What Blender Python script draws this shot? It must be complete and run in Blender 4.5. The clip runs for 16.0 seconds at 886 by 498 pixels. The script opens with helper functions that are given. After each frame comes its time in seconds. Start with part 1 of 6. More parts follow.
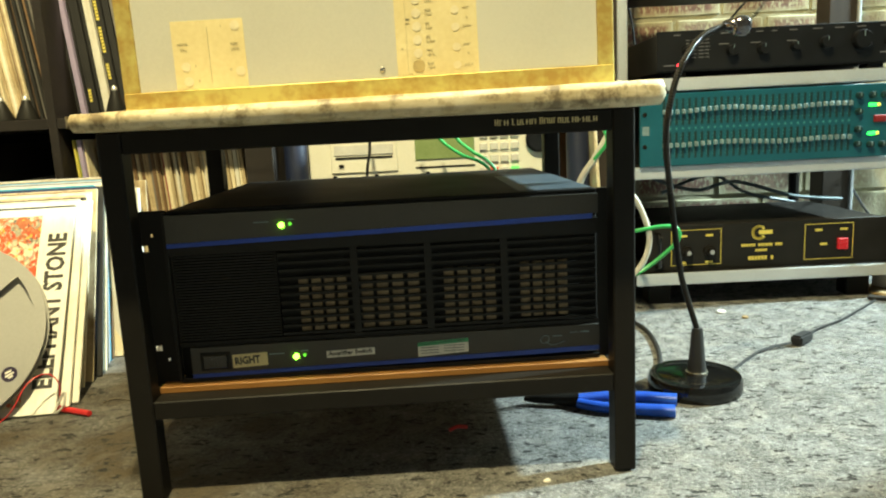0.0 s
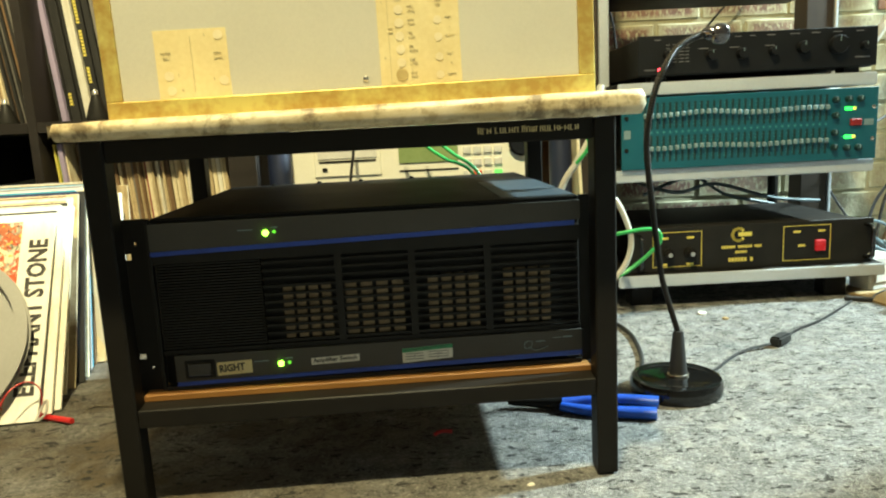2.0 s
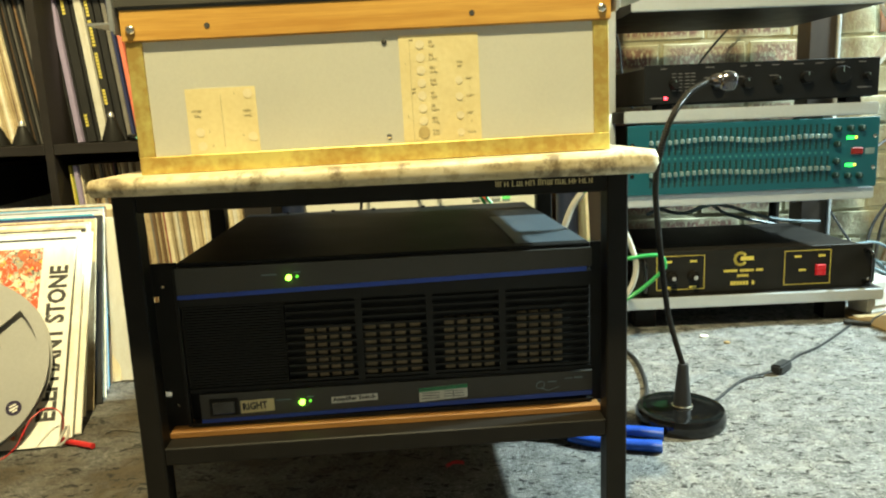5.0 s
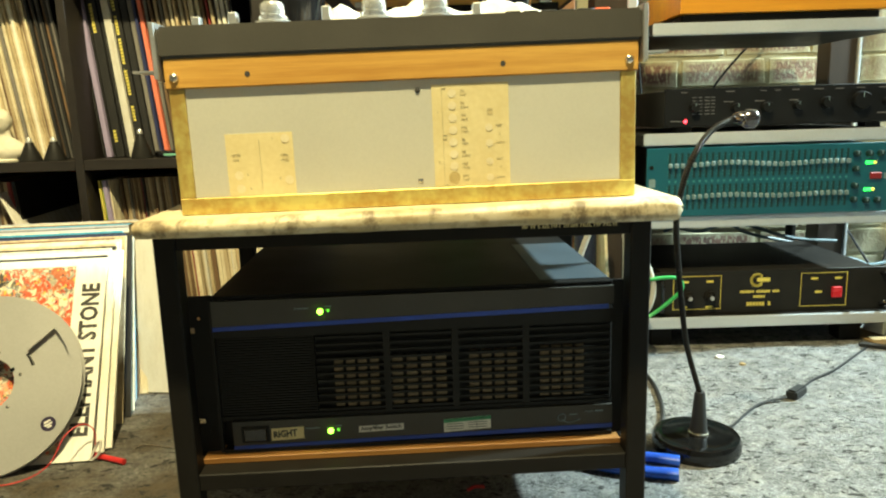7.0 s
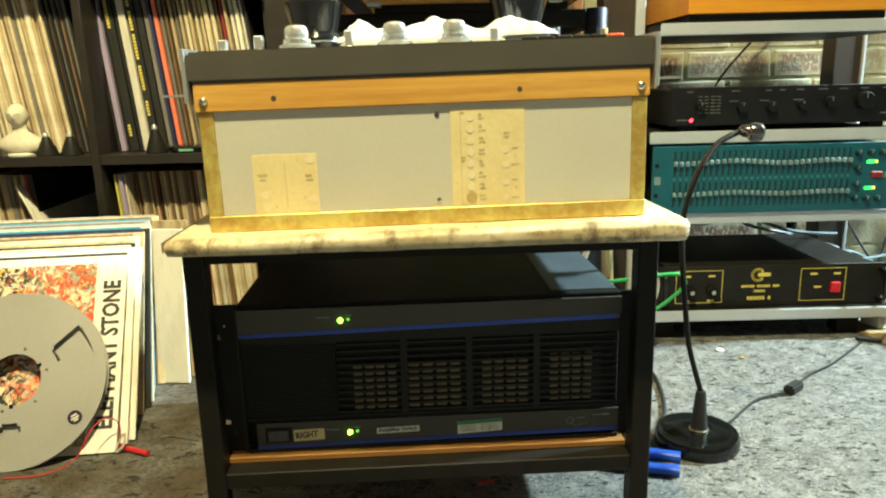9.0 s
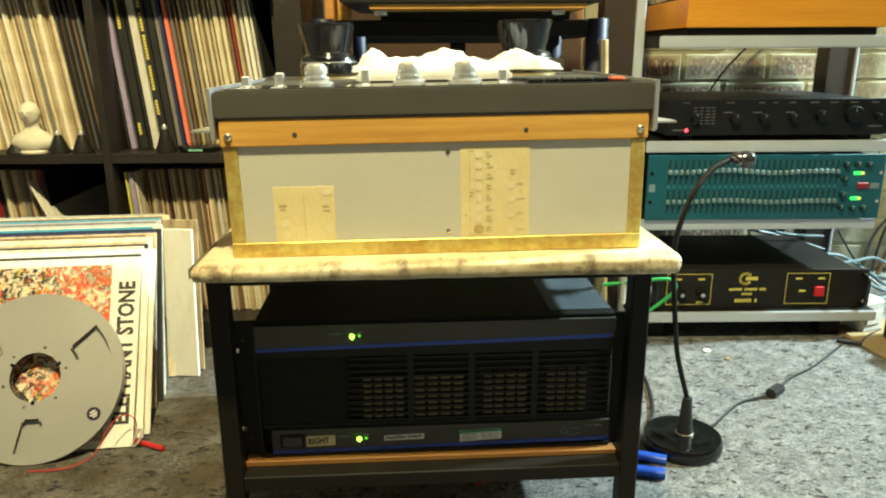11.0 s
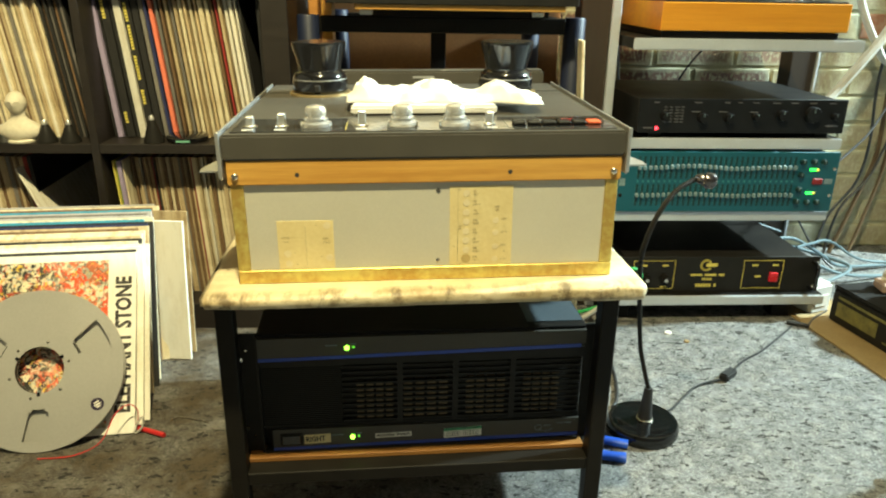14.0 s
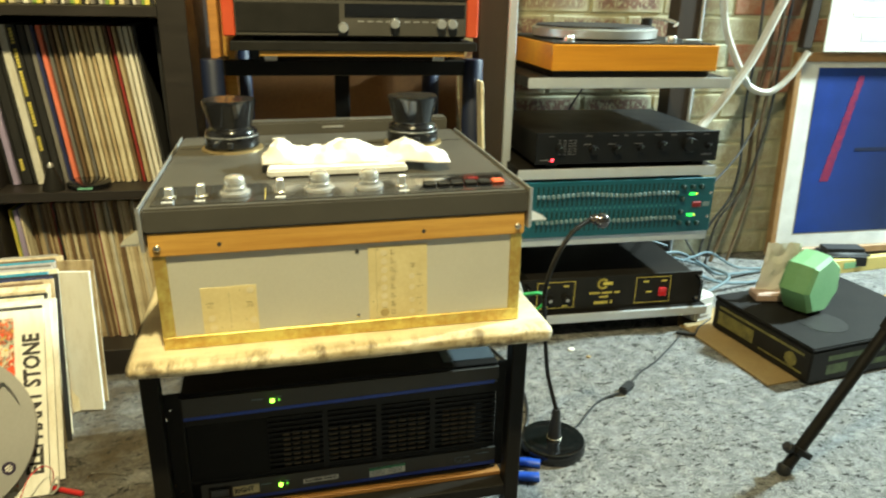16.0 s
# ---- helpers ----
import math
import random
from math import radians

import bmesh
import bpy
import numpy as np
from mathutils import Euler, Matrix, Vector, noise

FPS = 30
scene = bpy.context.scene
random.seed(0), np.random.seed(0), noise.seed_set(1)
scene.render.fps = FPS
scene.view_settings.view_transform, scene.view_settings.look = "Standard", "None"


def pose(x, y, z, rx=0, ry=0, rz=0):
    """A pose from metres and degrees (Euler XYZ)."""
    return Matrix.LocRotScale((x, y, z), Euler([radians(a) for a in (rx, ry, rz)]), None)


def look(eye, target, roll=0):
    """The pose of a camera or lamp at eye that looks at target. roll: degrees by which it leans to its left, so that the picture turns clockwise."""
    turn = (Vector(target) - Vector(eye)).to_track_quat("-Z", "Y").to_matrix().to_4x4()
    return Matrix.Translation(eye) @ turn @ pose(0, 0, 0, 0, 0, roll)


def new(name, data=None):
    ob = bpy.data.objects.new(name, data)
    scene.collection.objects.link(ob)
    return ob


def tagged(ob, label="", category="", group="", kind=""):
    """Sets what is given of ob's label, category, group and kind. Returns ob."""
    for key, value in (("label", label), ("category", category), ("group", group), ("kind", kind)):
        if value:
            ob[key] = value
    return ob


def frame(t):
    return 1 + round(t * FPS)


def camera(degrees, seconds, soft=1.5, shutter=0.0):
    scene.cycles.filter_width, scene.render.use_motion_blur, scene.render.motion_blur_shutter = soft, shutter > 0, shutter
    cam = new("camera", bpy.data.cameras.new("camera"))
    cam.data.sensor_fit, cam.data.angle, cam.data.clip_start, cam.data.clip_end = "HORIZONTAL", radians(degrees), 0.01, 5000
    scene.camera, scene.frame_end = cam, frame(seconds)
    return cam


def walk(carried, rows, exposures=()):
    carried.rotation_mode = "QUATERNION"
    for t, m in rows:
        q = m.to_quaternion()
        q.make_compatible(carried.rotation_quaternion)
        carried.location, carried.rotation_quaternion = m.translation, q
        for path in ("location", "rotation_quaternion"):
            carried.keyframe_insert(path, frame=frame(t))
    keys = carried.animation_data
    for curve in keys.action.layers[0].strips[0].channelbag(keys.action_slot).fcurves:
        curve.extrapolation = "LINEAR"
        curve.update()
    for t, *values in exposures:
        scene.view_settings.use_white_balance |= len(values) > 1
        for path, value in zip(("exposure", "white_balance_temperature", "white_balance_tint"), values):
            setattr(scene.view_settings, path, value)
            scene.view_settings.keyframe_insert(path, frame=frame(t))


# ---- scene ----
cam = camera(63.8, 16.0, soft=2.1, shutter=0.6)
METRES, EYE, TILT, LEAN, TURN = 0.4845, 0.3675, -9.8, 2.8, 0.0
ROWS = [
    (0.0, 0.0, 0.0, 0.0, 0.0, 0.0, 0.0),
    (0.5, -0.0007, 0.0002, 0.002, -0.11, 0.02, 0.04),
    (1.0, -0.0017, -0.0013, 0.0031, -0.36, -0.0, 0.11),
    (1.5, -0.0011, -0.0045, 0.0072, -0.72, -0.04, 0.14),
    (2.0, 0.0001, -0.0111, 0.0165, -1.29, -0.07, 0.26),
    (2.5, -0.0003, -0.0173, 0.026, -1.67, -0.09, 0.32),
    (3.0, -0.0045, -0.0283, 0.0447, -2.11, -0.18, 0.31),
    (3.5, -0.0145, -0.039, 0.0656, -1.99, -0.34, 0.14),
    (4.0, -0.0268, -0.0472, 0.0877, -1.81, -0.33, 0.01),
    (6.5, -0.0678, -0.0965, 0.1972, -0.86, -1.0, -0.85),
    (7.0, -0.0812, -0.1089, 0.2249, -0.57, -1.04, -1.04),
    (7.5, -0.0914, -0.1227, 0.248, -0.16, -1.51, -1.13),
    (8.0, -0.1007, -0.1378, 0.2677, 0.06, -2.21, -1.28),
    (8.5, -0.1096, -0.1542, 0.2915, -0.15, -3.01, -1.22),
    (9.0, -0.1206, -0.172, 0.3216, -0.57, -3.35, -1.37),
    (9.5, -0.1306, -0.1922, 0.3539, -0.91, -3.56, -1.47),
    (12.0, -0.182, -0.3102, 0.5284, -1.37, -7.17, -3.04),
    (12.5, -0.1915, -0.3285, 0.5676, -1.74, -7.5, -3.4),
    (13.0, -0.202, -0.3446, 0.6067, -2.32, -7.78, -3.62),
    (13.5, -0.214, -0.3663, 0.6414, -2.49, -8.98, -3.37),
    (14.0, -0.2245, -0.3844, 0.6802, -3.49, -10.37, -3.15),
    (14.5, -0.2314, -0.3989, 0.7083, -4.53, -10.64, -3.34),
    (15.0, -0.2483, -0.4209, 0.7498, -6.65, -10.53, -3.37),
    (15.5, -0.2653, -0.4438, 0.7912, -8.85, -10.34, -2.88),
    (16.0, -0.274, -0.4688, 0.8307, -11.51, -9.79, -1.98),
]
walk(cam, [(t, pose(0, 0, EYE, TILT, LEAN, TURN) @ pose(METRES * x, METRES * y, METRES * z, 90 + pitch, roll, yaw)) for t, x, y, z, yaw, pitch, roll in ROWS],
     exposures=((0.0, 0.18), (9.5, 0.0), (12.0, -0.15), (14.5, -0.2), (16.0, -0.34)))

# ---- world and lamps ----
world = bpy.data.worlds.new("room_air")
scene.world = world
world.use_nodes = True
world.node_tree.nodes["Background"].inputs[0].default_value = (1.0, 0.86, 0.66, 1)
world.node_tree.nodes["Background"].inputs[1].default_value = 0.009


def lamp(name, kind, place, target, power, colour, size):
    data = bpy.data.lights.new(name, kind)
    data.energy, data.color = power, colour
    if kind == "AREA":
        data.shape, data.size = "DISK", size
    else:
        data.shadow_soft_size = size
    ob = new(name, data)
    ob.matrix_world = look(place, target)
    return ob


WARM = lamp("ceiling_bulb_warm", "AREA", (-0.10, 0.0, 2.24), (-0.8, 0.5, 1.35), 103, (1.0, 0.875, 0.47), 0.12)
COOL = lamp("lamp_cool", "AREA", (2.95, 1.36, 2.2), (0.2, 0.9, 0.0), 400, (0.72, 0.94, 0.94), 0.18)

# ---- materials ----


def mat(name, a, b=None, rough=0.6, metal=0.0, scale=20.0, fine=200.0, bump=0.0, stretch=(1, 1, 1), glow=None, trans=0.0,
        mid=(0.35, 0.65), per=0.0, coat=0.0, dist=0.001):
    """Procedural surface: two tones by a coarse and a fine noise, roughness that follows it, a fine relief."""
    m = bpy.data.materials.new(name)
    m.use_nodes = True
    n, l = m.node_tree.nodes, m.node_tree.links
    p = n["Principled BSDF"]
    p.inputs["Metallic"].default_value = metal
    p.inputs["Transmission Weight"].default_value = trans
    p.inputs["Coat Weight"].default_value = coat
    b = b or tuple(c * 0.8 for c in a)
    tc = n.new("ShaderNodeTexCoord")
    mp = n.new("ShaderNodeMapping")
    mp.inputs["Scale"].default_value = stretch
    l.new(tc.outputs["Object"], mp.inputs["Vector"])
    n1, n2 = n.new("ShaderNodeTexNoise"), n.new("ShaderNodeTexNoise")
    n1.inputs["Scale"].default_value, n2.inputs["Scale"].default_value = scale, fine
    n1.inputs["Detail"].default_value, n2.inputs["Detail"].default_value = 5, 3
    for q in (n1, n2):
        l.new(mp.outputs[0], q.inputs["Vector"])
    mx = n.new("ShaderNodeMix")
    mx.data_type = "FLOAT"
    mx.inputs[0].default_value = 0.35
    l.new(n1.outputs["Fac"], mx.inputs[2])
    l.new(n2.outputs["Fac"], mx.inputs[3])
    rp = n.new("ShaderNodeValToRGB")
    rp.color_ramp.elements[0].position, rp.color_ramp.elements[1].position = mid
    rp.color_ramp.elements[0].color, rp.color_ramp.elements[1].color = (*b, 1), (*a, 1)
    l.new(mx.outputs[0], rp.inputs[0])
    out = rp.outputs[0]
    if per:
        oi = n.new("ShaderNodeObjectInfo")
        hs = n.new("ShaderNodeHueSaturation")
        mr = n.new("ShaderNodeMapRange")
        mr.inputs[3].default_value, mr.inputs[4].default_value = 1 - per, 1 + per
        l.new(oi.outputs["Random"], mr.inputs[0])
        l.new(mr.outputs[0], hs.inputs["Value"])
        l.new(out, hs.inputs["Color"])
        out = hs.outputs[0]
    l.new(out, p.inputs["Base Color"])
    rr = n.new("ShaderNodeMapRange")
    rr.inputs[3].default_value, rr.inputs[4].default_value = max(0.02, rough - 0.1), min(1, rough + 0.1)
    l.new(n1.outputs["Fac"], rr.inputs[0])
    l.new(rr.outputs[0], p.inputs["Roughness"])
    if bump:
        bp = n.new("ShaderNodeBump")
        bp.inputs["Strength"].default_value, bp.inputs["Distance"].default_value = bump, dist
        l.new(mx.outputs[0], bp.inputs["Height"])
        l.new(bp.outputs[0], p.inputs["Normal"])
    if glow:
        p.inputs["Emission Color"].default_value = (*glow[:3], 1)
        p.inputs["Emission Strength"].default_value = glow[3]
    return m


M_PLASTER = mat("plaster", (0.16, 0.14, 0.12), (0.12, 0.105, 0.085), 0.85, scale=3, bump=0.3)
M_CEIL = mat("ceiling_paint", (0.26, 0.24, 0.21), (0.22, 0.2, 0.17), 0.9, scale=3)
M_BLACKMETAL = mat("black_painted_metal", (0.0125, 0.0110, 0.0090), (0.0088, 0.0076, 0.0062), 0.5, scale=30, fine=900, bump=0.15)
M_BLACKPANEL = mat("black_panel", (0.018, 0.0168, 0.0145), (0.012, 0.0112, 0.0098), 0.5, scale=30, fine=900)
M_PREBLACK = mat("satin_black_case", (0.0065, 0.007, 0.008), (0.004, 0.0043, 0.005), 0.52, scale=14, fine=600)
M_AMPTOP = mat("black_amp_lid", (0.018, 0.016, 0.014), (0.012, 0.011, 0.01), 0.55, scale=12, fine=500, bump=0.1)
M_AMPGREY = mat("dark_grey_panel", (0.078, 0.072, 0.062), (0.062, 0.058, 0.050), 0.5, scale=14, fine=700)
for dark_mat, gloss in ((M_PREBLACK, 0.3), (M_BLACKPANEL, 0.22), (M_AMPTOP, 0.12), (M_AMPGREY, 0.25), (M_BLACKMETAL, 0.16)):
    dark_mat.node_tree.nodes["Principled BSDF"].inputs["Specular IOR Level"].default_value = gloss
M_BLUE = mat("blue_stripe", (0.014, 0.065, 0.45), (0.012, 0.05, 0.34), 0.4)
M_FIN = mat("heatsink_aluminium", (0.30, 0.22, 0.125), (0.19, 0.135, 0.07), 0.6, 0.2, scale=60)
M_WOODEDGE = mat("orange_shelf_wood", (0.58, 0.28, 0.07), (0.4, 0.17, 0.04), 0.45, scale=9, fine=70, stretch=(0.6, 6, 12), bump=0.1)
M_SHELFBOARD = mat("brown_shelf_board", (0.40, 0.19, 0.05), (0.27, 0.115, 0.028), 0.5, scale=9, fine=70, stretch=(0.6, 6, 12), bump=0.1)
M_PLANK = mat("varnished_pine", (0.70, 0.40, 0.09), (0.50, 0.24, 0.045), 0.38, scale=8, fine=60, stretch=(0.5, 7, 14), bump=0.1)
M_TTWOOD = mat("teak_plinth", (0.70, 0.31, 0.025), (0.56, 0.22, 0.015), 0.35, scale=8, fine=60, stretch=(0.4, 5, 14), bump=0.08)
M_BRASS = mat("zinc_passivated_steel", (0.74, 0.64, 0.20), (0.56, 0.36, 0.09), 0.4, 0.5, scale=13, fine=120, stretch=(1, 1, 1), mid=(0.42, 0.58))
M_BACKPANEL = mat("bare_aluminium_panel", (0.61, 0.59, 0.50), (0.55, 0.53, 0.45), 0.42, 0.1, scale=5, fine=400)
M_CREAMLABEL = mat("yellowed_paper_label", (0.76, 0.65, 0.35), (0.68, 0.56, 0.28), 0.7, scale=25)
M_LABELHOLE = mat("pale_label_disc", (0.78, 0.69, 0.46), (0.7, 0.6, 0.37), 0.7, scale=25)
M_PAPERWHITE = mat("white_paper", (0.8, 0.77, 0.7), (0.7, 0.67, 0.58), 0.7, scale=25)
M_INK = mat("dark_ink", (0.05, 0.045, 0.04), None, 0.7)
M_DECKBLACK = mat("charcoal_deck_plate", (0.085, 0.078, 0.064), (0.066, 0.061, 0.05), 0.42, 0.1, scale=12, fine=700, bump=0.08)
M_ALU = mat("brushed_aluminium", (0.7, 0.7, 0.68), (0.58, 0.58, 0.56), 0.35, 0.8, scale=6, fine=250, stretch=(0.4, 4, 4))
M_SHELFEDGE = mat("silver_shelf_edge", (0.62, 0.665, 0.71), (0.53, 0.57, 0.61), 0.4, 0.35, scale=6, fine=200)
M_CHROME = mat("chrome", (0.88, 0.88, 0.86), (0.8, 0.8, 0.78), 0.18, 0.85)
M_STEEL = mat("bright_screw_steel", (0.75, 0.7, 0.6), None, 0.25, 1.0)
M_CLEAR = mat("clear_acrylic", (0.9, 0.9, 0.88), None, 0.08, 0.0, trans=0.7)
M_GLOSSBLACK = mat("gloss_black_plastic", (0.008, 0.008, 0.009), None, 0.14, coat=0.5)
M_DISH = mat("dark_turned_metal", (0.16, 0.16, 0.16), (0.1, 0.1, 0.1), 0.2, 0.9)
M_RUBBER = mat("black_rubber", (0.012, 0.012, 0.012), None, 0.6)
M_CLOTH = mat("white_cotton_cloth", (0.82, 0.79, 0.74), (0.75, 0.71, 0.65), 0.9, scale=40, fine=500, bump=0.5)
M_TEAL = mat("teal_enamel", (0.004, 0.102, 0.145), (0.0035, 0.082, 0.118), 0.42, scale=15, fine=400)
M_TEALDARK = mat("teal_slot_dark", (0.004, 0.03, 0.032), None, 0.6)
M_FADER = mat("pale_fader_cap", (0.23, 0.32, 0.34), (0.15, 0.22, 0.24), 0.35)
M_TEALMARK = mat("pale_scale_marks", (0.08, 0.32, 0.33), None, 0.6)
M_GOLD = mat("gold_print", (0.80, 0.68, 0.14), (0.68, 0.55, 0.1), 0.5)
M_REDSW = mat("red_rocker", (0.5, 0.015, 0.02), None, 0.3, glow=(1, 0.03, 0.04, 0.12))
M_REDDARK = mat("dark_red_rocker", (0.25, 0.015, 0.015), None, 0.35)
M_ORANGEBTN = mat("orange_red_button", (0.75, 0.13, 0.05), None, 0.4)
M_LEDG = mat("green_led", (0.2, 0.9, 0.1), None, 0.3, glow=(0.30, 1.0, 0.05, 8.0))
M_LEDG2 = mat("dim_green_led", (0.1, 0.5, 0.05), None, 0.3, glow=(0.2, 1.0, 0.05, 0.8))
M_LEDG3 = mat("pure_green_led", (0.05, 0.8, 0.1), None, 0.3, glow=(0.03, 1.0, 0.10, 2.6))
M_LEDY = mat("yellow_led", (0.8, 0.8, 0.1), None, 0.3, glow=(1.0, 0.75, 0.1, 0.9))
M_LEDR = mat("red_led", (0.9, 0.05, 0.05), None, 0.3, glow=(1.0, 0.04, 0.06, 7))
M_SHELFBLACK = mat("black_brown_laminate", (0.022, 0.017, 0.014), (0.014, 0.011, 0.009), 0.5, scale=9, fine=90, stretch=(1, 1, 6))
M_BROWNPOST = mat("dark_stained_timber", (0.036, 0.024, 0.014), (0.024, 0.015, 0.009), 0.6, scale=9, fine=90, stretch=(6, 6, 0.5))
M_BROWNPANEL = mat("brown_hardboard", (0.30, 0.135, 0.04), (0.21, 0.09, 0.027), 0.6, scale=6, fine=150)
M_NAVY = mat("navy_black_tube", (0.010, 0.016, 0.045), None, 0.5)
M_BEIGE = mat("beige_plastic", (0.86, 0.84, 0.74), (0.79, 0.77, 0.66), 0.5, scale=9)
M_LCD = mat("green_lcd", (0.28, 0.36, 0.16), (0.22, 0.30, 0.12), 0.25)
M_WHITEPAINT = mat("white_plastic", (0.75, 0.74, 0.7), None, 0.45)
M_GREENWIRE = mat("green_cable", (0.03, 0.4, 0.1), None, 0.4)
M_WHITEWIRE = mat("white_cable", (0.55, 0.53, 0.47), None, 0.45)
M_BLUEWIRE = mat("pale_blue_cable", (0.13, 0.19, 0.215), None, 0.5)
M_BLACKWIRE = mat("black_cable", (0.02, 0.02, 0.02), None, 0.45)
M_BROWNWIRE = mat("brown_cable", (0.12, 0.075, 0.035), (0.07, 0.045, 0.02), 0.5)
M_REDWIRE = mat("red_plastic", (0.65, 0.03, 0.03), None, 0.4)
M_BLUEGRIP = mat("blue_vinyl_grip", (0.012, 0.085, 0.50), (0.009, 0.06, 0.36), 0.42)
M_REEL = mat("anodised_reel_flange", (0.5, 0.49, 0.46), (0.44, 0.43, 0.4), 0.4, 0.45, scale=5, fine=300)
M_BUST = mat("ivory_plaster", (0.7, 0.65, 0.52), (0.55, 0.5, 0.38), 0.7, scale=30, bump=0.2)
M_MDF = mat("cardboard_sheet", (0.34, 0.24, 0.11), (0.25, 0.17, 0.075), 0.8, scale=12, fine=200)
M_MINT = mat("mint_green_plastic", (0.20, 0.40, 0.19), (0.15, 0.33, 0.15), 0.5, scale=10)
M_FRAMEWOOD = mat("oak_picture_frame", (0.36, 0.2, 0.08), (0.27, 0.14, 0.05), 0.5, scale=9, fine=90, stretch=(5, 5, 5))
M_GREYFOAM = mat("dusty_black_lid", (0.018, 0.017, 0.016), (0.01, 0.0095, 0.009), 0.7, scale=20)
M_GREYFOAM.node_tree.nodes["Principled BSDF"].inputs["Specular IOR Level"].default_value = 0.12
M_YELLOWTOOL = mat("yellow_tool", (0.65, 0.5, 0.15), None, 0.5)


def mix_nodes(m):
    n, l = m.node_tree.nodes, m.node_tree.links
    return n, l, n["Principled BSDF"], n["Principled BSDF"].inputs["Base Color"].links[0].from_socket


def blend(n, l, fac, a, b):
    mx = n.new("ShaderNodeMix")
    mx.data_type = "RGBA"
    for sock, q in ((0, fac), (6, a), (7, b)):
        if isinstance(q, (int, float)):
            mx.inputs[sock].default_value = q
        elif isinstance(q, tuple):
            mx.inputs[sock].default_value = (*q, 1)
        else:
            l.new(q, mx.inputs[sock])
    return mx.outputs[2]


def noise_fac(n, l, vec, size, lo, hi, top=1.0, detail=4.0, rough=0.6, stretch=(1, 1, 1), shift=0.0, ridge=False, warp=0.0):
    """A noise cut between lo and hi; ridge: the thin lines where it crosses its middle."""
    mp = n.new("ShaderNodeMapping")
    mp.inputs["Scale"].default_value = stretch
    mp.inputs["Location"].default_value = (shift, shift * 0.7, shift * 0.3)
    l.new(vec, mp.inputs["Vector"])
    t = n.new("ShaderNodeTexNoise")
    t.inputs["Scale"].default_value, t.inputs["Detail"].default_value = size, detail
    t.inputs["Roughness"].default_value, t.inputs["Distortion"].default_value = rough, warp
    l.new(mp.outputs[0], t.inputs["Vector"])
    out = t.outputs["Fac"]
    if ridge:
        a, b = n.new("ShaderNodeMath"), n.new("ShaderNodeMath")
        a.operation, b.operation = "SUBTRACT", "ABSOLUTE"
        a.inputs[1].default_value = 0.5
        l.new(out, a.inputs[0])
        l.new(a.outputs[0], b.inputs[0])
        out = b.outputs[0]
    r = n.new("ShaderNodeMapRange")
    r.inputs[1].default_value, r.inputs[2].default_value, r.inputs[4].default_value = lo, hi, top
    l.new(out, r.inputs[0])
    return r.outputs[0]


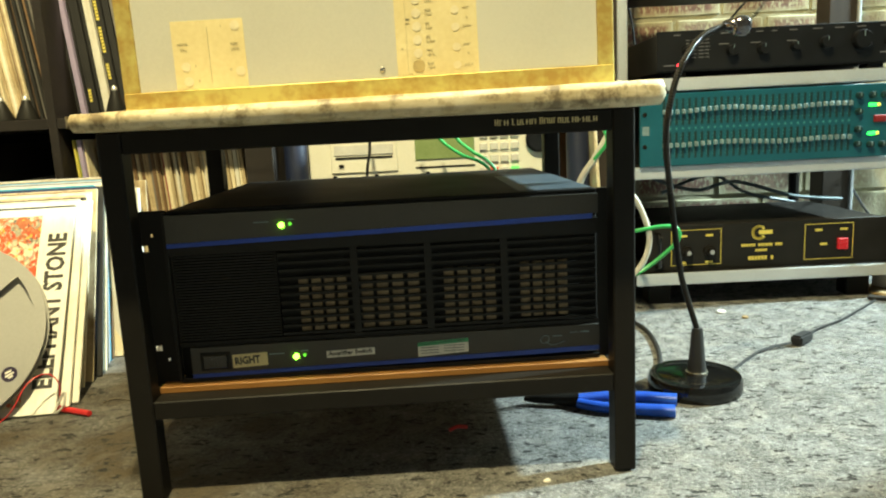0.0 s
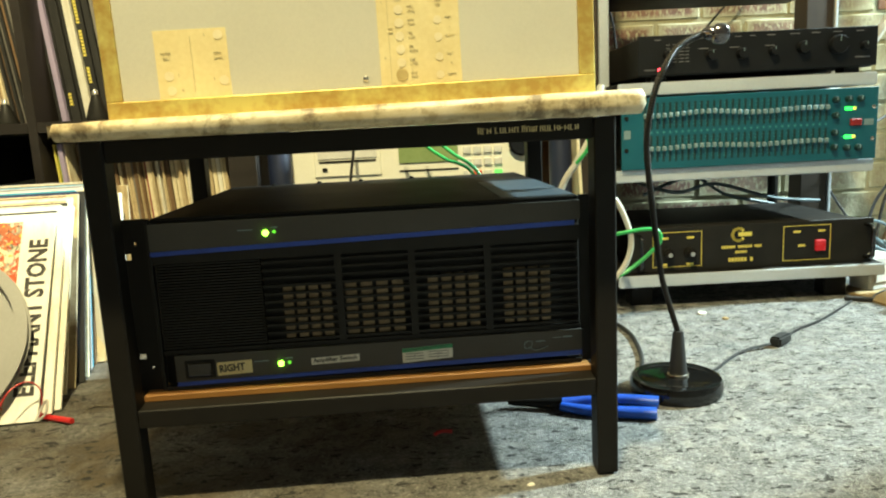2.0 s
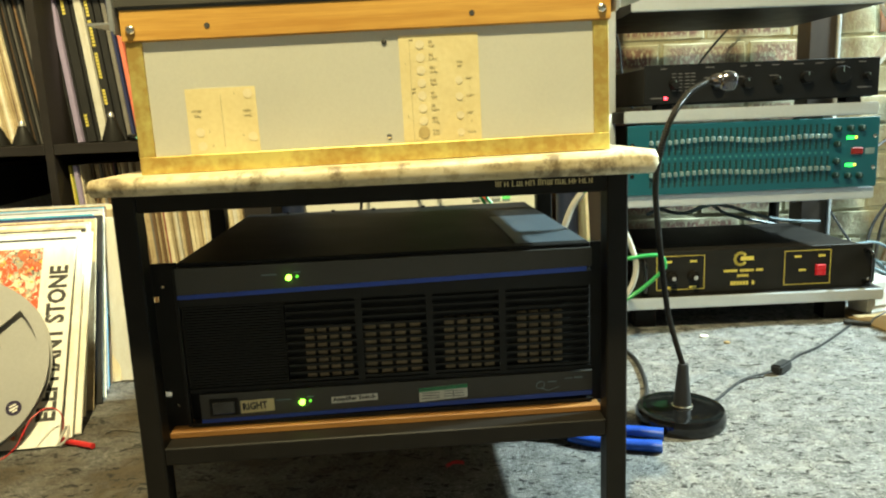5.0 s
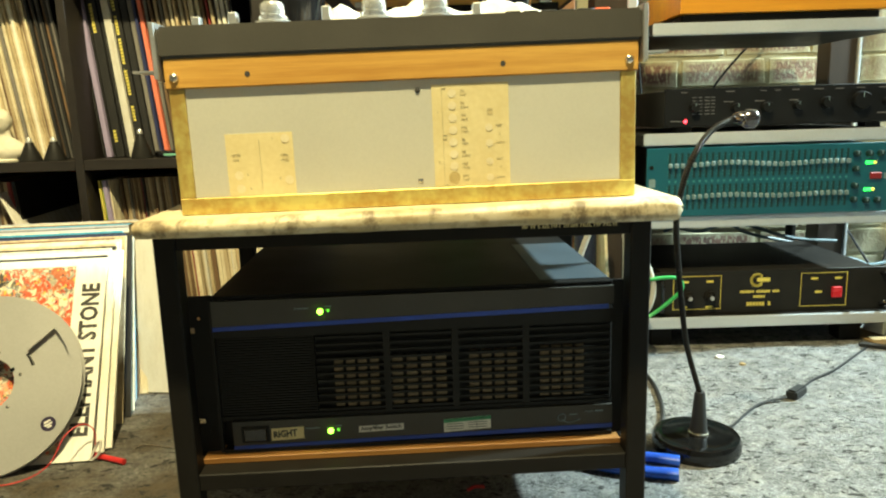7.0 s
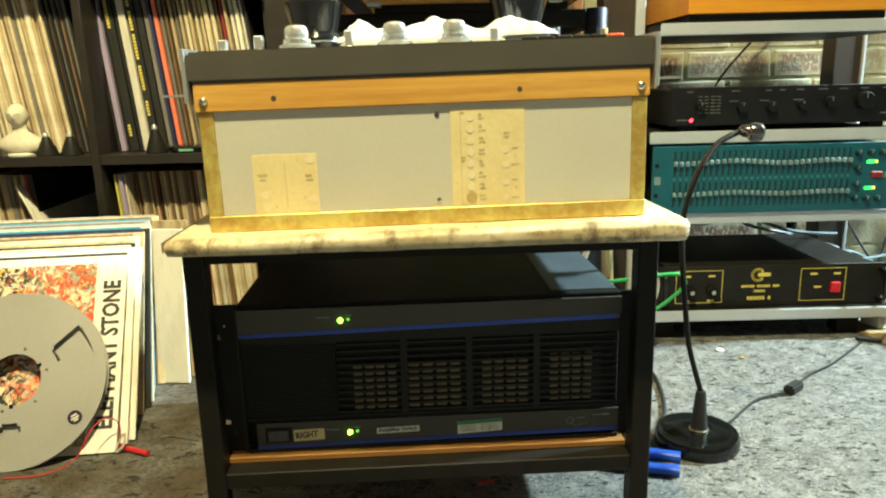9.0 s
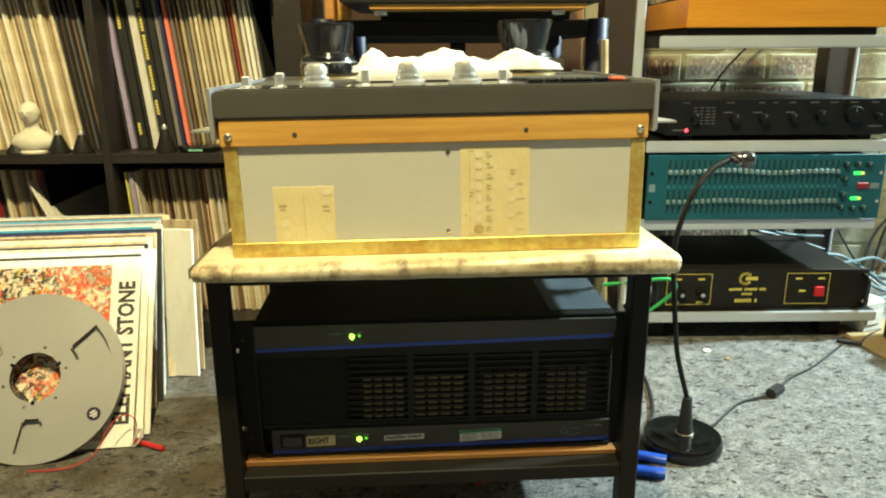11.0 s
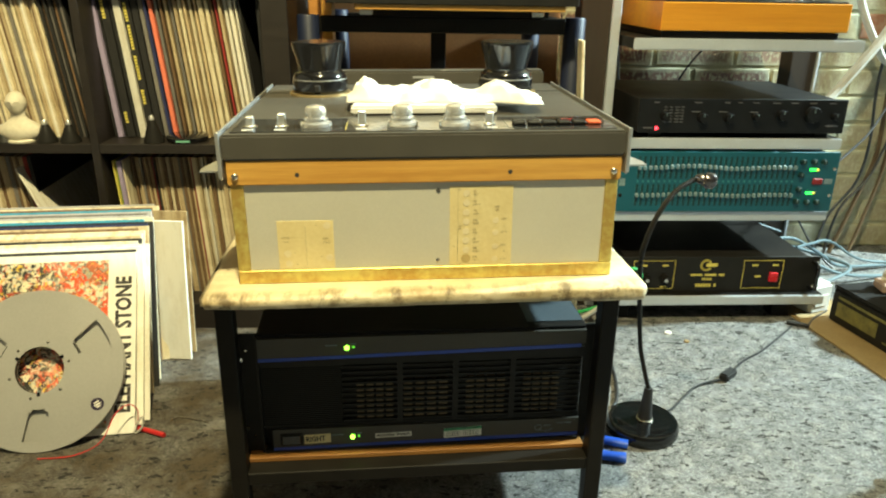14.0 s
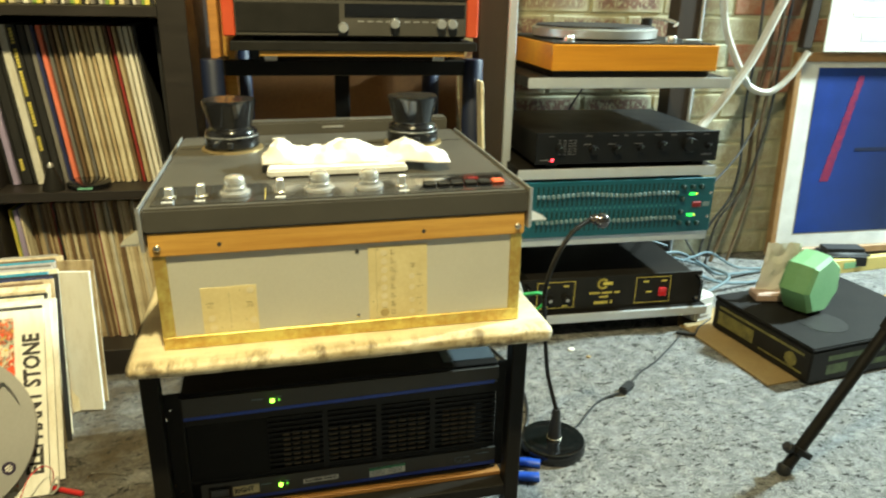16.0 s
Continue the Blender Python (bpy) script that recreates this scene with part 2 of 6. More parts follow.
def carpet():
    """Grey flecked, crushed-pile carpet: pale tufts, dark creases, larger worn patches."""
    m = bpy.data.materials.new("flecked_grey_carpet")
    m.use_nodes = True
    n, l = m.node_tree.nodes, m.node_tree.links
    p = n["Principled BSDF"]
    p.inputs["Roughness"].default_value = 0.95
    vec = n.new("ShaderNodeTexCoord").outputs["Object"]
    tuft = noise_fac(n, l, vec, 170, 0.36, 0.64, detail=5, rough=0.8, stretch=(0.75, 1, 1))
    col = blend(n, l, tuft, (0.115, 0.116, 0.114), (0.350, 0.353, 0.350))
    patch = noise_fac(n, l, vec, 11, 0.4, 0.6, 0.35, detail=5)
    col = blend(n, l, patch, col, (0.15, 0.143, 0.128))
    col = blend(n, l, noise_fac(n, l, vec, 34, 0.5, 0.6, 0.55, detail=5, rough=0.7, shift=15), col, (0.38, 0.365, 0.325))
    col = blend(n, l, noise_fac(n, l, vec, 42, 0.53, 0.62, 0.5, detail=5, rough=0.7, shift=27), col, (0.13, 0.13, 0.13))
    col = blend(n, l, noise_fac(n, l, vec, 250, 0.57, 0.63, 0.7, detail=3, shift=31), col, (0.52, 0.51, 0.48))
    # browner pile towards the shelf side, with the dimmer light there painted in too
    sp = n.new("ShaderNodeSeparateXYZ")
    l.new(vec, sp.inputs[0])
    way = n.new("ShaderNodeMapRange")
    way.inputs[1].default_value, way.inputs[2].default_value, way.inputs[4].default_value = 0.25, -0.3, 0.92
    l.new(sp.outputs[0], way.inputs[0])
    dim_tint = n.new("ShaderNodeMath")
    dim_tint.operation = "MULTIPLY"
    l.new(way.outputs[0], dim_tint.inputs[0])
    l.new(noise_fac(n, l, vec, 9, 0.25, 0.6, 1.0, detail=5, shift=40), dim_tint.inputs[1])
    col = blend(n, l, dim_tint.outputs[0], col, (0.088, 0.062, 0.030))
    area = noise_fac(n, l, vec, 36, 0.40, 0.54, detail=2, shift=9)
    for k, (size, lo, top) in enumerate(((95, 0.040, 0.72), (165, 0.044, 0.66))):
        line = noise_fac(n, l, vec, size, lo, 0.0, top, detail=3, stretch=(0.7, 1.1, 1), shift=4 + 7 * k, ridge=True, warp=1.0)
        both = n.new("ShaderNodeMath")
        both.operation = "MULTIPLY"
        l.new(line, both.inputs[0])
        l.new(area, both.inputs[1])
        col = blend(n, l, both.outputs[0], col, (0.028, 0.026, 0.023))
    col = blend(n, l, noise_fac(n, l, vec, 105, 0.600, 0.625, 0.95, detail=3, stretch=(0.6, 1.1, 1), shift=21), col, (0.018, 0.017, 0.015))
    col = blend(n, l, noise_fac(n, l, vec, 62, 0.675, 0.69, 0.95, detail=4, rough=0.7, stretch=(0.7, 1.1, 1), shift=52), col, (0.016, 0.015, 0.013))
    l.new(col, p.inputs["Base Color"])
    bp = n.new("ShaderNodeBump")
    bp.inputs["Strength"].default_value, bp.inputs["Distance"].default_value = 0.7, 0.004
    l.new(tuft, bp.inputs["Height"])
    l.new(bp.outputs[0], p.inputs["Normal"])
    return m


def slab_wood():
    """Pale spalted board: fine long grain, grey-brown smudges and a few dark bark stains."""
    m = mat("pale_spalted_wood", (0.75, 0.67, 0.475), (0.62, 0.52, 0.33), 0.5, scale=7, fine=60, stretch=(1.2, 9, 9), bump=0.3)
    n, l, p, base = mix_nodes(m)
    vec = n.new("ShaderNodeTexCoord").outputs["Object"]
    sp = n.new("ShaderNodeSeparateXYZ")
    l.new(vec, sp.inputs[0])
    bark = n.new("ShaderNodeMapRange")
    bark.inputs[1].default_value, bark.inputs[2].default_value = 0.034, 0.020
    bark.inputs[3].default_value, bark.inputs[4].default_value = 0.12, 1.0
    l.new(sp.outputs[1], bark.inputs[0])

    def edge(f):
        mu = n.new("ShaderNodeMath")
        mu.operation = "MULTIPLY"
        l.new(f, mu.inputs[0])
        l.new(bark.outputs[0], mu.inputs[1])
        return mu.outputs[0]
    col = blend(n, l, noise_fac(n, l, vec, 26, 0.46, 0.62, 0.30, detail=6, rough=0.65, stretch=(0.55, 1.6, 1.4), shift=3), base, (0.45, 0.32, 0.15))
    col = blend(n, l, edge(noise_fac(n, l, vec, 26, 0.40, 0.62, 0.65, detail=6, rough=0.65, stretch=(0.55, 0.4, 1.1), shift=6)), col, (0.36, 0.27, 0.12))
    col = blend(n, l, edge(noise_fac(n, l, vec, 95, 0.52, 0.62, 0.5, detail=4, stretch=(1, 0.3, 1.4), shift=8)), col, (0.3, 0.21, 0.1))
    col = blend(n, l, edge(noise_fac(n, l, vec, 25, 0.53, 0.62, 0.85, detail=6, rough=0.7, stretch=(1, 0.3, 0.9), shift=12)), col, (0.13, 0.09, 0.045))
    l.new(col, p.inputs["Base Color"])
    return m


def brick_mat():
    """Old brick under thick cream paint that has worn off the rough faces in fine flecks."""
    m = mat("painted_brick", (0.30, 0.17, 0.125), (0.15, 0.09, 0.075), 0.9, scale=30, fine=200, bump=0.8, dist=0.004)
    n, l, p, base = mix_nodes(m)
    tc, oi = n.new("ShaderNodeTexCoord"), n.new("ShaderNodeObjectInfo")
    ad = n.new("ShaderNodeVectorMath")
    l.new(tc.outputs["Object"], ad.inputs[0])
    l.new(oi.outputs["Location"], ad.inputs[1])
    vec = ad.outputs[0]
    fleck = noise_fac(n, l, vec, 105, 0.42, 0.49, 1.0, detail=4, stretch=(1.3, 1, 0.6))
    worn = n.new("ShaderNodeMapRange")
    worn.inputs[1].default_value, worn.inputs[2].default_value = 0.1, 0.5
    worn.inputs[3].default_value, worn.inputs[4].default_value = 0.75, 1.0
    l.new(oi.outputs["Random"], worn.inputs[0])
    sp = n.new("ShaderNodeSeparateXYZ")
    l.new(tc.outputs["Object"], sp.inputs[0])
    edges = []
    for k, (a, b) in ((0, (0.006, 0.022)), (0, (0.211, 0.195)), (2, (0.004, 0.014)), (2, (0.063, 0.053))):
        r = n.new("ShaderNodeMapRange")
        r.inputs[1].default_value, r.inputs[2].default_value = a, b
        l.new(sp.outputs[k], r.inputs[0])
        edges.append(r.outputs[0])
    out = fleck
    wx = n.new("ShaderNodeSeparateXYZ")
    l.new(vec, wx.inputs[0])
    kept = n.new("ShaderNodeMapRange")
    kept.inputs[1].default_value, kept.inputs[2].default_value = 0.98, 1.12
    kept.inputs[3].default_value, kept.inputs[4].default_value = 1.0, 0.28
    l.new(wx.outputs[0], kept.inputs[0])
    for e in edges + [worn.outputs[0], kept.outputs[0]]:
        mu = n.new("ShaderNodeMath")
        mu.operation = "MULTIPLY"
        l.new(out, mu.inputs[0])
        l.new(e, mu.inputs[1])
        out = mu.outputs[0]
    paint = blend(n, l, noise_fac(n, l, vec, 18, 0.35, 0.65, 1.0), (0.50, 0.48, 0.34), (0.38, 0.35, 0.22))
    l.new(blend(n, l, out, paint, base), p.inputs["Base Color"])
    return m


def splatter():
    """Abstract sleeve art: dense drips, black, cream and yellow on one side, red and orange on the other."""
    m = mat("splattered_sleeve_art", (0.72, 0.66, 0.48), None, 0.5)
    n, l, p, base = mix_nodes(m)
    vec = n.new("ShaderNodeTexCoord").outputs["Object"]
    sp = n.new("ShaderNodeSeparateXYZ")
    l.new(vec, sp.inputs[0])
    side = n.new("ShaderNodeMapRange")
    side.inputs[1].default_value, side.inputs[2].default_value = 0.15, 0.21
    l.new(sp.outputs[1], side.inputs[0])

    def weigh(f, lo, hi):
        r, mu = n.new("ShaderNodeMapRange"), n.new("ShaderNodeMath")
        mu.operation = "MULTIPLY"
        r.inputs[3].default_value, r.inputs[4].default_value = lo, hi
        l.new(side.outputs[0], r.inputs[0])
        l.new(f, mu.inputs[0])
        l.new(r.outputs[0], mu.inputs[1])
        return mu.outputs[0]
    for k, (size, lo, col, a, b) in enumerate(((26, 0.47, (0.78, 0.2, 0.07), 0.0, 1.0), (70, 0.475, (0.025, 0.025, 0.02), 1.0, 0.45), (55, 0.54, (0.75, 0.09, 0.03), 0.5, 1.0),
                                               (62, 0.57, (0.78, 0.7, 0.5), 1.0, 0.9), (75, 0.61, (0.75, 0.5, 0.06), 1.0, 0.9), (66, 0.64, (0.25, 0.36, 0.42), 1.0, 0.5),
                                               (95, 0.6, (0.03, 0.03, 0.03), 1.0, 0.8), (48, 0.6, (0.8, 0.1, 0.03), 0.3, 1.0))):
        f = noise_fac(n, l, vec, size, lo, lo + 0.02, 1.0, detail=3, shift=3.7 * k + 1, warp=1.2)
        base = blend(n, l, weigh(f, a, b), base, col)
    l.new(base, p.inputs["Base Color"])
    return m


def blue_print():
    """Printed colour field: bright blue on one side running into navy on the other, slightly mottled."""
    m = mat("blue_print", (0.003, 0.034, 0.23), None, 0.5)
    n, l, p, base = mix_nodes(m)
    vec = n.new("ShaderNodeTexCoord").outputs["Object"]
    sp = n.new("ShaderNodeSeparateXYZ")
    l.new(vec, sp.inputs[0])
    r = n.new("ShaderNodeMapRange")
    r.inputs[1].default_value, r.inputs[2].default_value = 0.13, 0.40
    l.new(sp.outputs[0], r.inputs[0])
    col = blend(n, l, r.outputs[0], base, (0.002, 0.011, 0.06))
    col = blend(n, l, noise_fac(n, l, vec, 7, 0.45, 0.75, 0.4), col, (0.004, 0.025, 0.12))
    l.new(col, p.inputs["Base Color"])
    return m


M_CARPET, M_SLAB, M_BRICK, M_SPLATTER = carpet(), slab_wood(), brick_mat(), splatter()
M_MORTAR = mat("limewashed_mortar", (0.46, 0.44, 0.31), (0.34, 0.32, 0.20), 0.95, scale=12, fine=150, bump=0.8, dist=0.004)
SLEEVES = {k: mat("sleeve_" + k, c, d, 0.6, scale=26, fine=220, stretch=(3, 3, 0.8), per=0.16, mid=(0.36, 0.56), bump=0.3) for k, c, d in (
    ("cream", (0.76, 0.68, 0.48), (0.46, 0.36, 0.20)), ("white", (0.78, 0.75, 0.66), (0.64, 0.59, 0.47)), ("black", (0.02, 0.019, 0.018), (0.012, 0.012, 0.012)),
    ("grey", (0.2, 0.18, 0.16), (0.13, 0.12, 0.1)), ("brown", (0.2, 0.12, 0.06), (0.12, 0.07, 0.035)), ("tan", (0.54, 0.43, 0.26), (0.30, 0.21, 0.11)),
    ("red", (0.3, 0.03, 0.025), (0.2, 0.02, 0.018)), ("salmon", (0.75, 0.2, 0.12), (0.62, 0.14, 0.08)), ("navy", (0.02, 0.03, 0.1), (0.015, 0.02, 0.07)),
    ("purple", (0.4, 0.33, 0.5), (0.33, 0.27, 0.42)), ("blue", (0.05, 0.35, 0.5), (0.04, 0.28, 0.42)), ("green", (0.25, 0.4, 0.08), (0.18, 0.3, 0.06)),
    ("yellow", (0.7, 0.6, 0.12), (0.6, 0.5, 0.1)), ("bright", (0.80, 0.78, 0.70), (0.72, 0.69, 0.60)), ("plastic", (0.5, 0.48, 0.46), (0.4, 0.38, 0.37)))}

# ---- mesh helpers ----


def link_mesh(name, bm, material, smooth=False):
    me = bpy.data.meshes.new(name)
    bm.to_mesh(me)
    bm.free()
    if smooth:
        for f in me.polygons:
            f.use_smooth = True
        me.set_sharp_from_angle(angle=radians(40))
    me.materials.append(material)
    return new(name, me)


def part(name, bm, material, parent, label="", smooth=False):
    ob = link_mesh(name, bm, material, smooth)
    ob.parent = parent
    return tagged(ob, label) if label else ob


def thing(name, m, label, category, group="", kind=""):
    ob = new(name)
    ob.empty_display_size = 0.02
    ob.matrix_world = m
    return tagged(ob, label, category, group, kind)


def solo(name, bm, material, m, label, category, group="", kind="", smooth=False):
    ob = link_mesh(name, bm, material, smooth)
    ob.matrix_world = m
    return tagged(ob, label, category, group, kind)


def box(x0, x1, y0, y1, z0, z1, bev=0.0, seg=1, bm=None):
    """A box between two corners, with rounded edges; added to bm if given."""
    t = bmesh.new()
    bmesh.ops.create_cube(t, size=1)
    for v in t.verts:
        v.co = Vector(((x0 + x1) / 2 + v.co.x * (x1 - x0), (y0 + y1) / 2 + v.co.y * (y1 - y0), (z0 + z1) / 2 + v.co.z * (z1 - z0)))
    if bev:
        bmesh.ops.bevel(t, geom=t.edges[:], offset=bev, segments=seg, affect="EDGES")
    return t if bm is None else add(bm, t)


def add(bm, t, m=None):
    if m is not None:
        t.transform(m)
    me = bpy.data.meshes.new("tmp")
    t.to_mesh(me)
    t.free()
    bm.from_mesh(me)
    bpy.data.meshes.remove(me)
    return bm


def lathe(profile, seg=24, m=None):
    """A solid of revolution round z from (radius, height) pairs, capped."""
    bm = bmesh.new()
    rings = []
    for r, z in profile:
        rings.append([bm.verts.new((r * math.cos(2 * math.pi * i / seg), r * math.sin(2 * math.pi * i / seg), z)) for i in range(seg)])
    for a, b in zip(rings, rings[1:]):
        for i in range(seg):
            bm.faces.new((a[i], a[(i + 1) % seg], b[(i + 1) % seg], b[i]))
    bm.faces.new(rings[0][::-1])
    bm.faces.new(rings[-1])
    if m is not None:
        bm.transform(m)
    return bm


def tube(points, r, seg=8, steps=6, taper=None):
    """A round cable along a smooth line through the points."""
    p = [Vector(q) for q in points]
    line = []
    for i in range(len(p) - 1):
        a, b, c, d = p[max(i - 1, 0)], p[i], p[i + 1], p[min(i + 2, len(p) - 1)]
        for k in range(steps):
            t = k / steps
            line.append(0.5 * (2 * b + (c - a) * t + (2 * a - 5 * b + 4 * c - d) * t * t + (3 * b - a - 3 * c + d) * t ** 3))
    line.append(p[-1])
    bm = bmesh.new()
    rings, up = [], Vector((0.13, 0.31, 0.94))
    for i, q in enumerate(line):
        w = (line[min(i + 1, len(line) - 1)] - line[max(i - 1, 0)]).normalized()
        u = (up - w * up.dot(w)).normalized()
        up, v = u, w.cross(u)
        rr = r if taper is None else r + (taper - r) * i / (len(line) - 1)
        rings.append([bm.verts.new(q + rr * (u * math.cos(2 * math.pi * k / seg) + v * math.sin(2 * math.pi * k / seg))) for k in range(seg)])
    for a, b in zip(rings, rings[1:]):
        for k in range(seg):
            bm.faces.new((a[k], a[(k + 1) % seg], b[(k + 1) % seg], b[k]))
    bm.faces.new(rings[0][::-1])
    bm.faces.new(rings[-1])
    return bm


def words(text, size, m, width=None, bold=0.0):
    """Raised lettering in the xy plane of m; returns a bmesh. width: fits the line to that width."""
    cu = bpy.data.curves.new("words", "FONT")
    cu.body, cu.size, cu.extrude, cu.offset, cu.resolution_u = text, size, 0.0001, bold, 2
    ob = bpy.data.objects.new("words", cu)
    scene.collection.objects.link(ob)
    bpy.context.view_layer.update()
    me = bpy.data.meshes.new_from_object(ob.evaluated_get(bpy.context.evaluated_depsgraph_get()))
    bpy.data.objects.remove(ob)
    bpy.data.curves.remove(cu)
    bm = bmesh.new()
    bm.from_mesh(me)
    bpy.data.meshes.remove(me)
    if width:
        xs = [v.co.x for v in bm.verts]
        k = width / max(1e-6, max(xs) - min(xs))
        for v in bm.verts:
            v.co.x = (v.co.x - min(xs)) * k
    bm.transform(m)
    return bm


def upright(x, y, z):
    """Places lettering on a front that faces -y."""
    return pose(x, y, z, 90, 0, 0)


# ---- structure ----
WALL_Y = 1.86
bm = bmesh.new()
bmesh.ops.create_grid(bm, x_segments=2, y_segments=2, size=1)
for v in bm.verts:
    v.co = Vector((0.8 + v.co.x * 3.0, -0.2 + v.co.y * 2.2, 0))
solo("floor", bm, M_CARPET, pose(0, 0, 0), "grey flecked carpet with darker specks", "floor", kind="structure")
solo("ceiling", box(-2.2, 3.8, -2.4, 2.0, 2.3, 2.4), M_CEIL, pose(0, 0, 0), "plain pale painted ceiling", "ceiling", kind="structure")
solo("wall_west", box(-2.3, -2.2, -2.4, 2.0, 0, 2.3), M_PLASTER, pose(0, 0, 0), "plain plastered wall", "wall", kind="structure")
solo("wall_east", box(3.8, 3.9, -2.4, 2.0, 0, 2.3), M_PLASTER, pose(0, 0, 0), "plain plastered wall", "wall", kind="structure")
solo("wall_south", box(-2.2, 3.8, -2.5, -2.4, 0, 2.3), M_PLASTER, pose(0, 0, 0), "plain plastered wall", "wall", kind="structure")
wall_north = solo("wall_north", box(-2.2, 3.8, WALL_Y, WALL_Y + 0.12, 0, 2.3), M_MORTAR, pose(0, 0, 0), "worn whitewashed brick wall with pale mortar", "wall", kind="structure")

# ---- the low table with the amplifier and the tape deck ----
TBL = pose(-0.325, 0.604, 0, 0, 0, 2.7)


def slab_top():
    """Thick board with a waney, rounded front edge; a little thicker towards one end."""
    bm = bmesh.new()
    rows, n_x, r = [], 96, 0.009
    for i in range(n_x + 1):
        u = i / n_x
        x = 0.001 + 0.525 * u
        end = min(u, 1 - u) * 0.525
        pull = 0.007 * (1 - math.sqrt(max(0.0, 1 - (1 - min(1, end / 0.007)) ** 2)))
        top = 0.3957 + 0.0062 * (u - 0.42) - pull * 0.8
        low = 0.377 + pull * 0.8
        wav = 0.0035 * noise.noise((x * 11, 1.7, 0)) + 0.0012 * noise.noise((x * 38, 5.1, 0)) + pull + 0.010
        prof = [(0.465, low), (0.22, low), (0.05, low)]
        for k in range(7):
            a = radians(-90 - 90 * k / 6)
            prof.append((wav + r + r * math.cos(a), low + r + r * math.sin(a) + 0.0006 * noise.noise((x * 30, k, 3))))
        for k in range(7):
            a = radians(180 - 90 * k / 6)
            prof.append((wav + 0.0045 + r * math.cos(a) + r * 0.5, top - r * 0.75 + r * 0.75 * math.sin(a) + 0.0007 * noise.noise((x * 26, k, 8))))
        prof += [(0.05, top + 0.0005 * noise.noise((x * 20, 0, 1))), (0.22, top), (0.465, top)]
        rows.append([bm.verts.new((x, y, z)) for y, z in prof])
    for a, b in zip(rows, rows[1:]):
        for k in range(len(a)):
            bm.faces.new((a[k], b[k], b[(k + 1) % len(a)], a[(k + 1) % len(a)]))
    bm.faces.new(rows[0])
    bm.faces.new(rows[-1][::-1])
    bmesh.ops.recalc_face_normals(bm, faces=bm.faces[:])
    return bm


table = thing("side_table", TBL, "low black metal equipment table with a pale waney-edged wooden top", "table")
part("tabletop", slab_top(), M_SLAB, table, "pale wooden slab with dark-stained waney edge", True).data.set_sharp_from_angle(angle=radians(75))
for x in (0.0025, 0.4925):
    for y in (0.07, 0.425):
        part("leg", box(x, x + 0.022, y, y + 0.025, 0.002, 0.3765, 0.0015), M_BLACKMETAL, table)
        part("foot", lathe([(0.008, 0), (0.009, 0.002), (0.007, 0.006)], 12, pose(x + 0.011, y + 0.0125, 0)), M_RUBBER, table)
for z, h in ((0.3555, 0.021), (0.090, 0.019)):
    part("rail", box(0.0248, 0.4922, 0.071, 0.094, z, z + h, 0.0012), M_BLACKMETAL, table)
    part("rail", box(0.0248, 0.4922, 0.426, 0.449, z, z + h, 0.0012), M_BLACKMETAL, table)
    for x in (0.0035, 0.4935):
        part("side_rail", box(x, x + 0.020, 0.0955, 0.4245, z, 0.1152 if z < 0.2 else z + h, 0.0006), M_BLACKMETAL, table)
part("shelf_flange", box(0.0248, 0.4922, 0.0905, 0.135, 0.0985, 0.1082), M_BLACKMETAL, table)
part("shelf_flange", box(0.0248, 0.4922, 0.395, 0.4285, 0.0985, 0.1082), M_BLACKMETAL, table)
part("shelf_board", box(0.0236, 0.4934, 0.0965, 0.4255, 0.1084, 0.1150, 0.0006), M_SHELFBOARD, table, "orange-brown wooden shelf board")
# maker's lettering as a row of thin pale strokes
bm = bmesh.new()
random.seed(21)
x = 0.3785
for n_word in (3, 5, 12):
    for k in range(n_word):
        w = random.uniform(0.0030, 0.0044)
        z1 = 0.3712 if k == 0 else 0.3702
        box(x, x + 0.0009, 0.0702, 0.0709, 0.3650, z1, bm=bm)
        if random.random() < 0.75:
            box(x + w - 0.0009, x + w, 0.0702, 0.0709, 0.3650, z1, bm=bm)
        z = random.choice((0.3650, z1 - 0.0007, 0.3672))
        box(x + 0.0009, x + w - 0.0009, 0.0702, 0.0709, z, z + 0.0007, bm=bm)
        x += w + 0.0011
    x += 0.0026
part("lettering", bm, M_CREAMLABEL, table, "small pale lettering strip")

AMP = pose(-0.3233, 0.7183, 0.1153, 0, 0, 2.69)
amp = thing("power_amplifier", AMP, "large black rack power amplifier with blue stripes and green lights", "amplifier")


def wedge(x0, x1, y0, y1, low, high):
    """A flat bar whose lower and upper edges may run at a slant: (left, right) heights."""
    bm = bmesh.new()
    ring = [[bm.verts.new(q) for q in ((x, y0, low[k]), (x, y1, low[k]), (x, y1, high[k]), (x, y0, high[k]))] for k, x in enumerate((x0, x1))]
    for i in range(4):
        bm.faces.new((ring[0][i], ring[1][i], ring[1][(i + 1) % 4], ring[0][(i + 1) % 4]))
    bm.faces.new(ring[0]), bm.faces.new(ring[1])
    bmesh.ops.recalc_face_normals(bm, faces=bm.faces[:])
    return bm


F0, F1 = 0.037, 0.4794
chassis = part("chassis", box(0.0345, 0.4815, 0.006, 0.40, 0.003, 0.1800, 0.0015), M_AMPTOP, amp)
part("lid_lip", box(0.0385, 0.479, -0.003, 0.012, 0.1768, 0.1812, 0.0008), M_AMPTOP, amp)
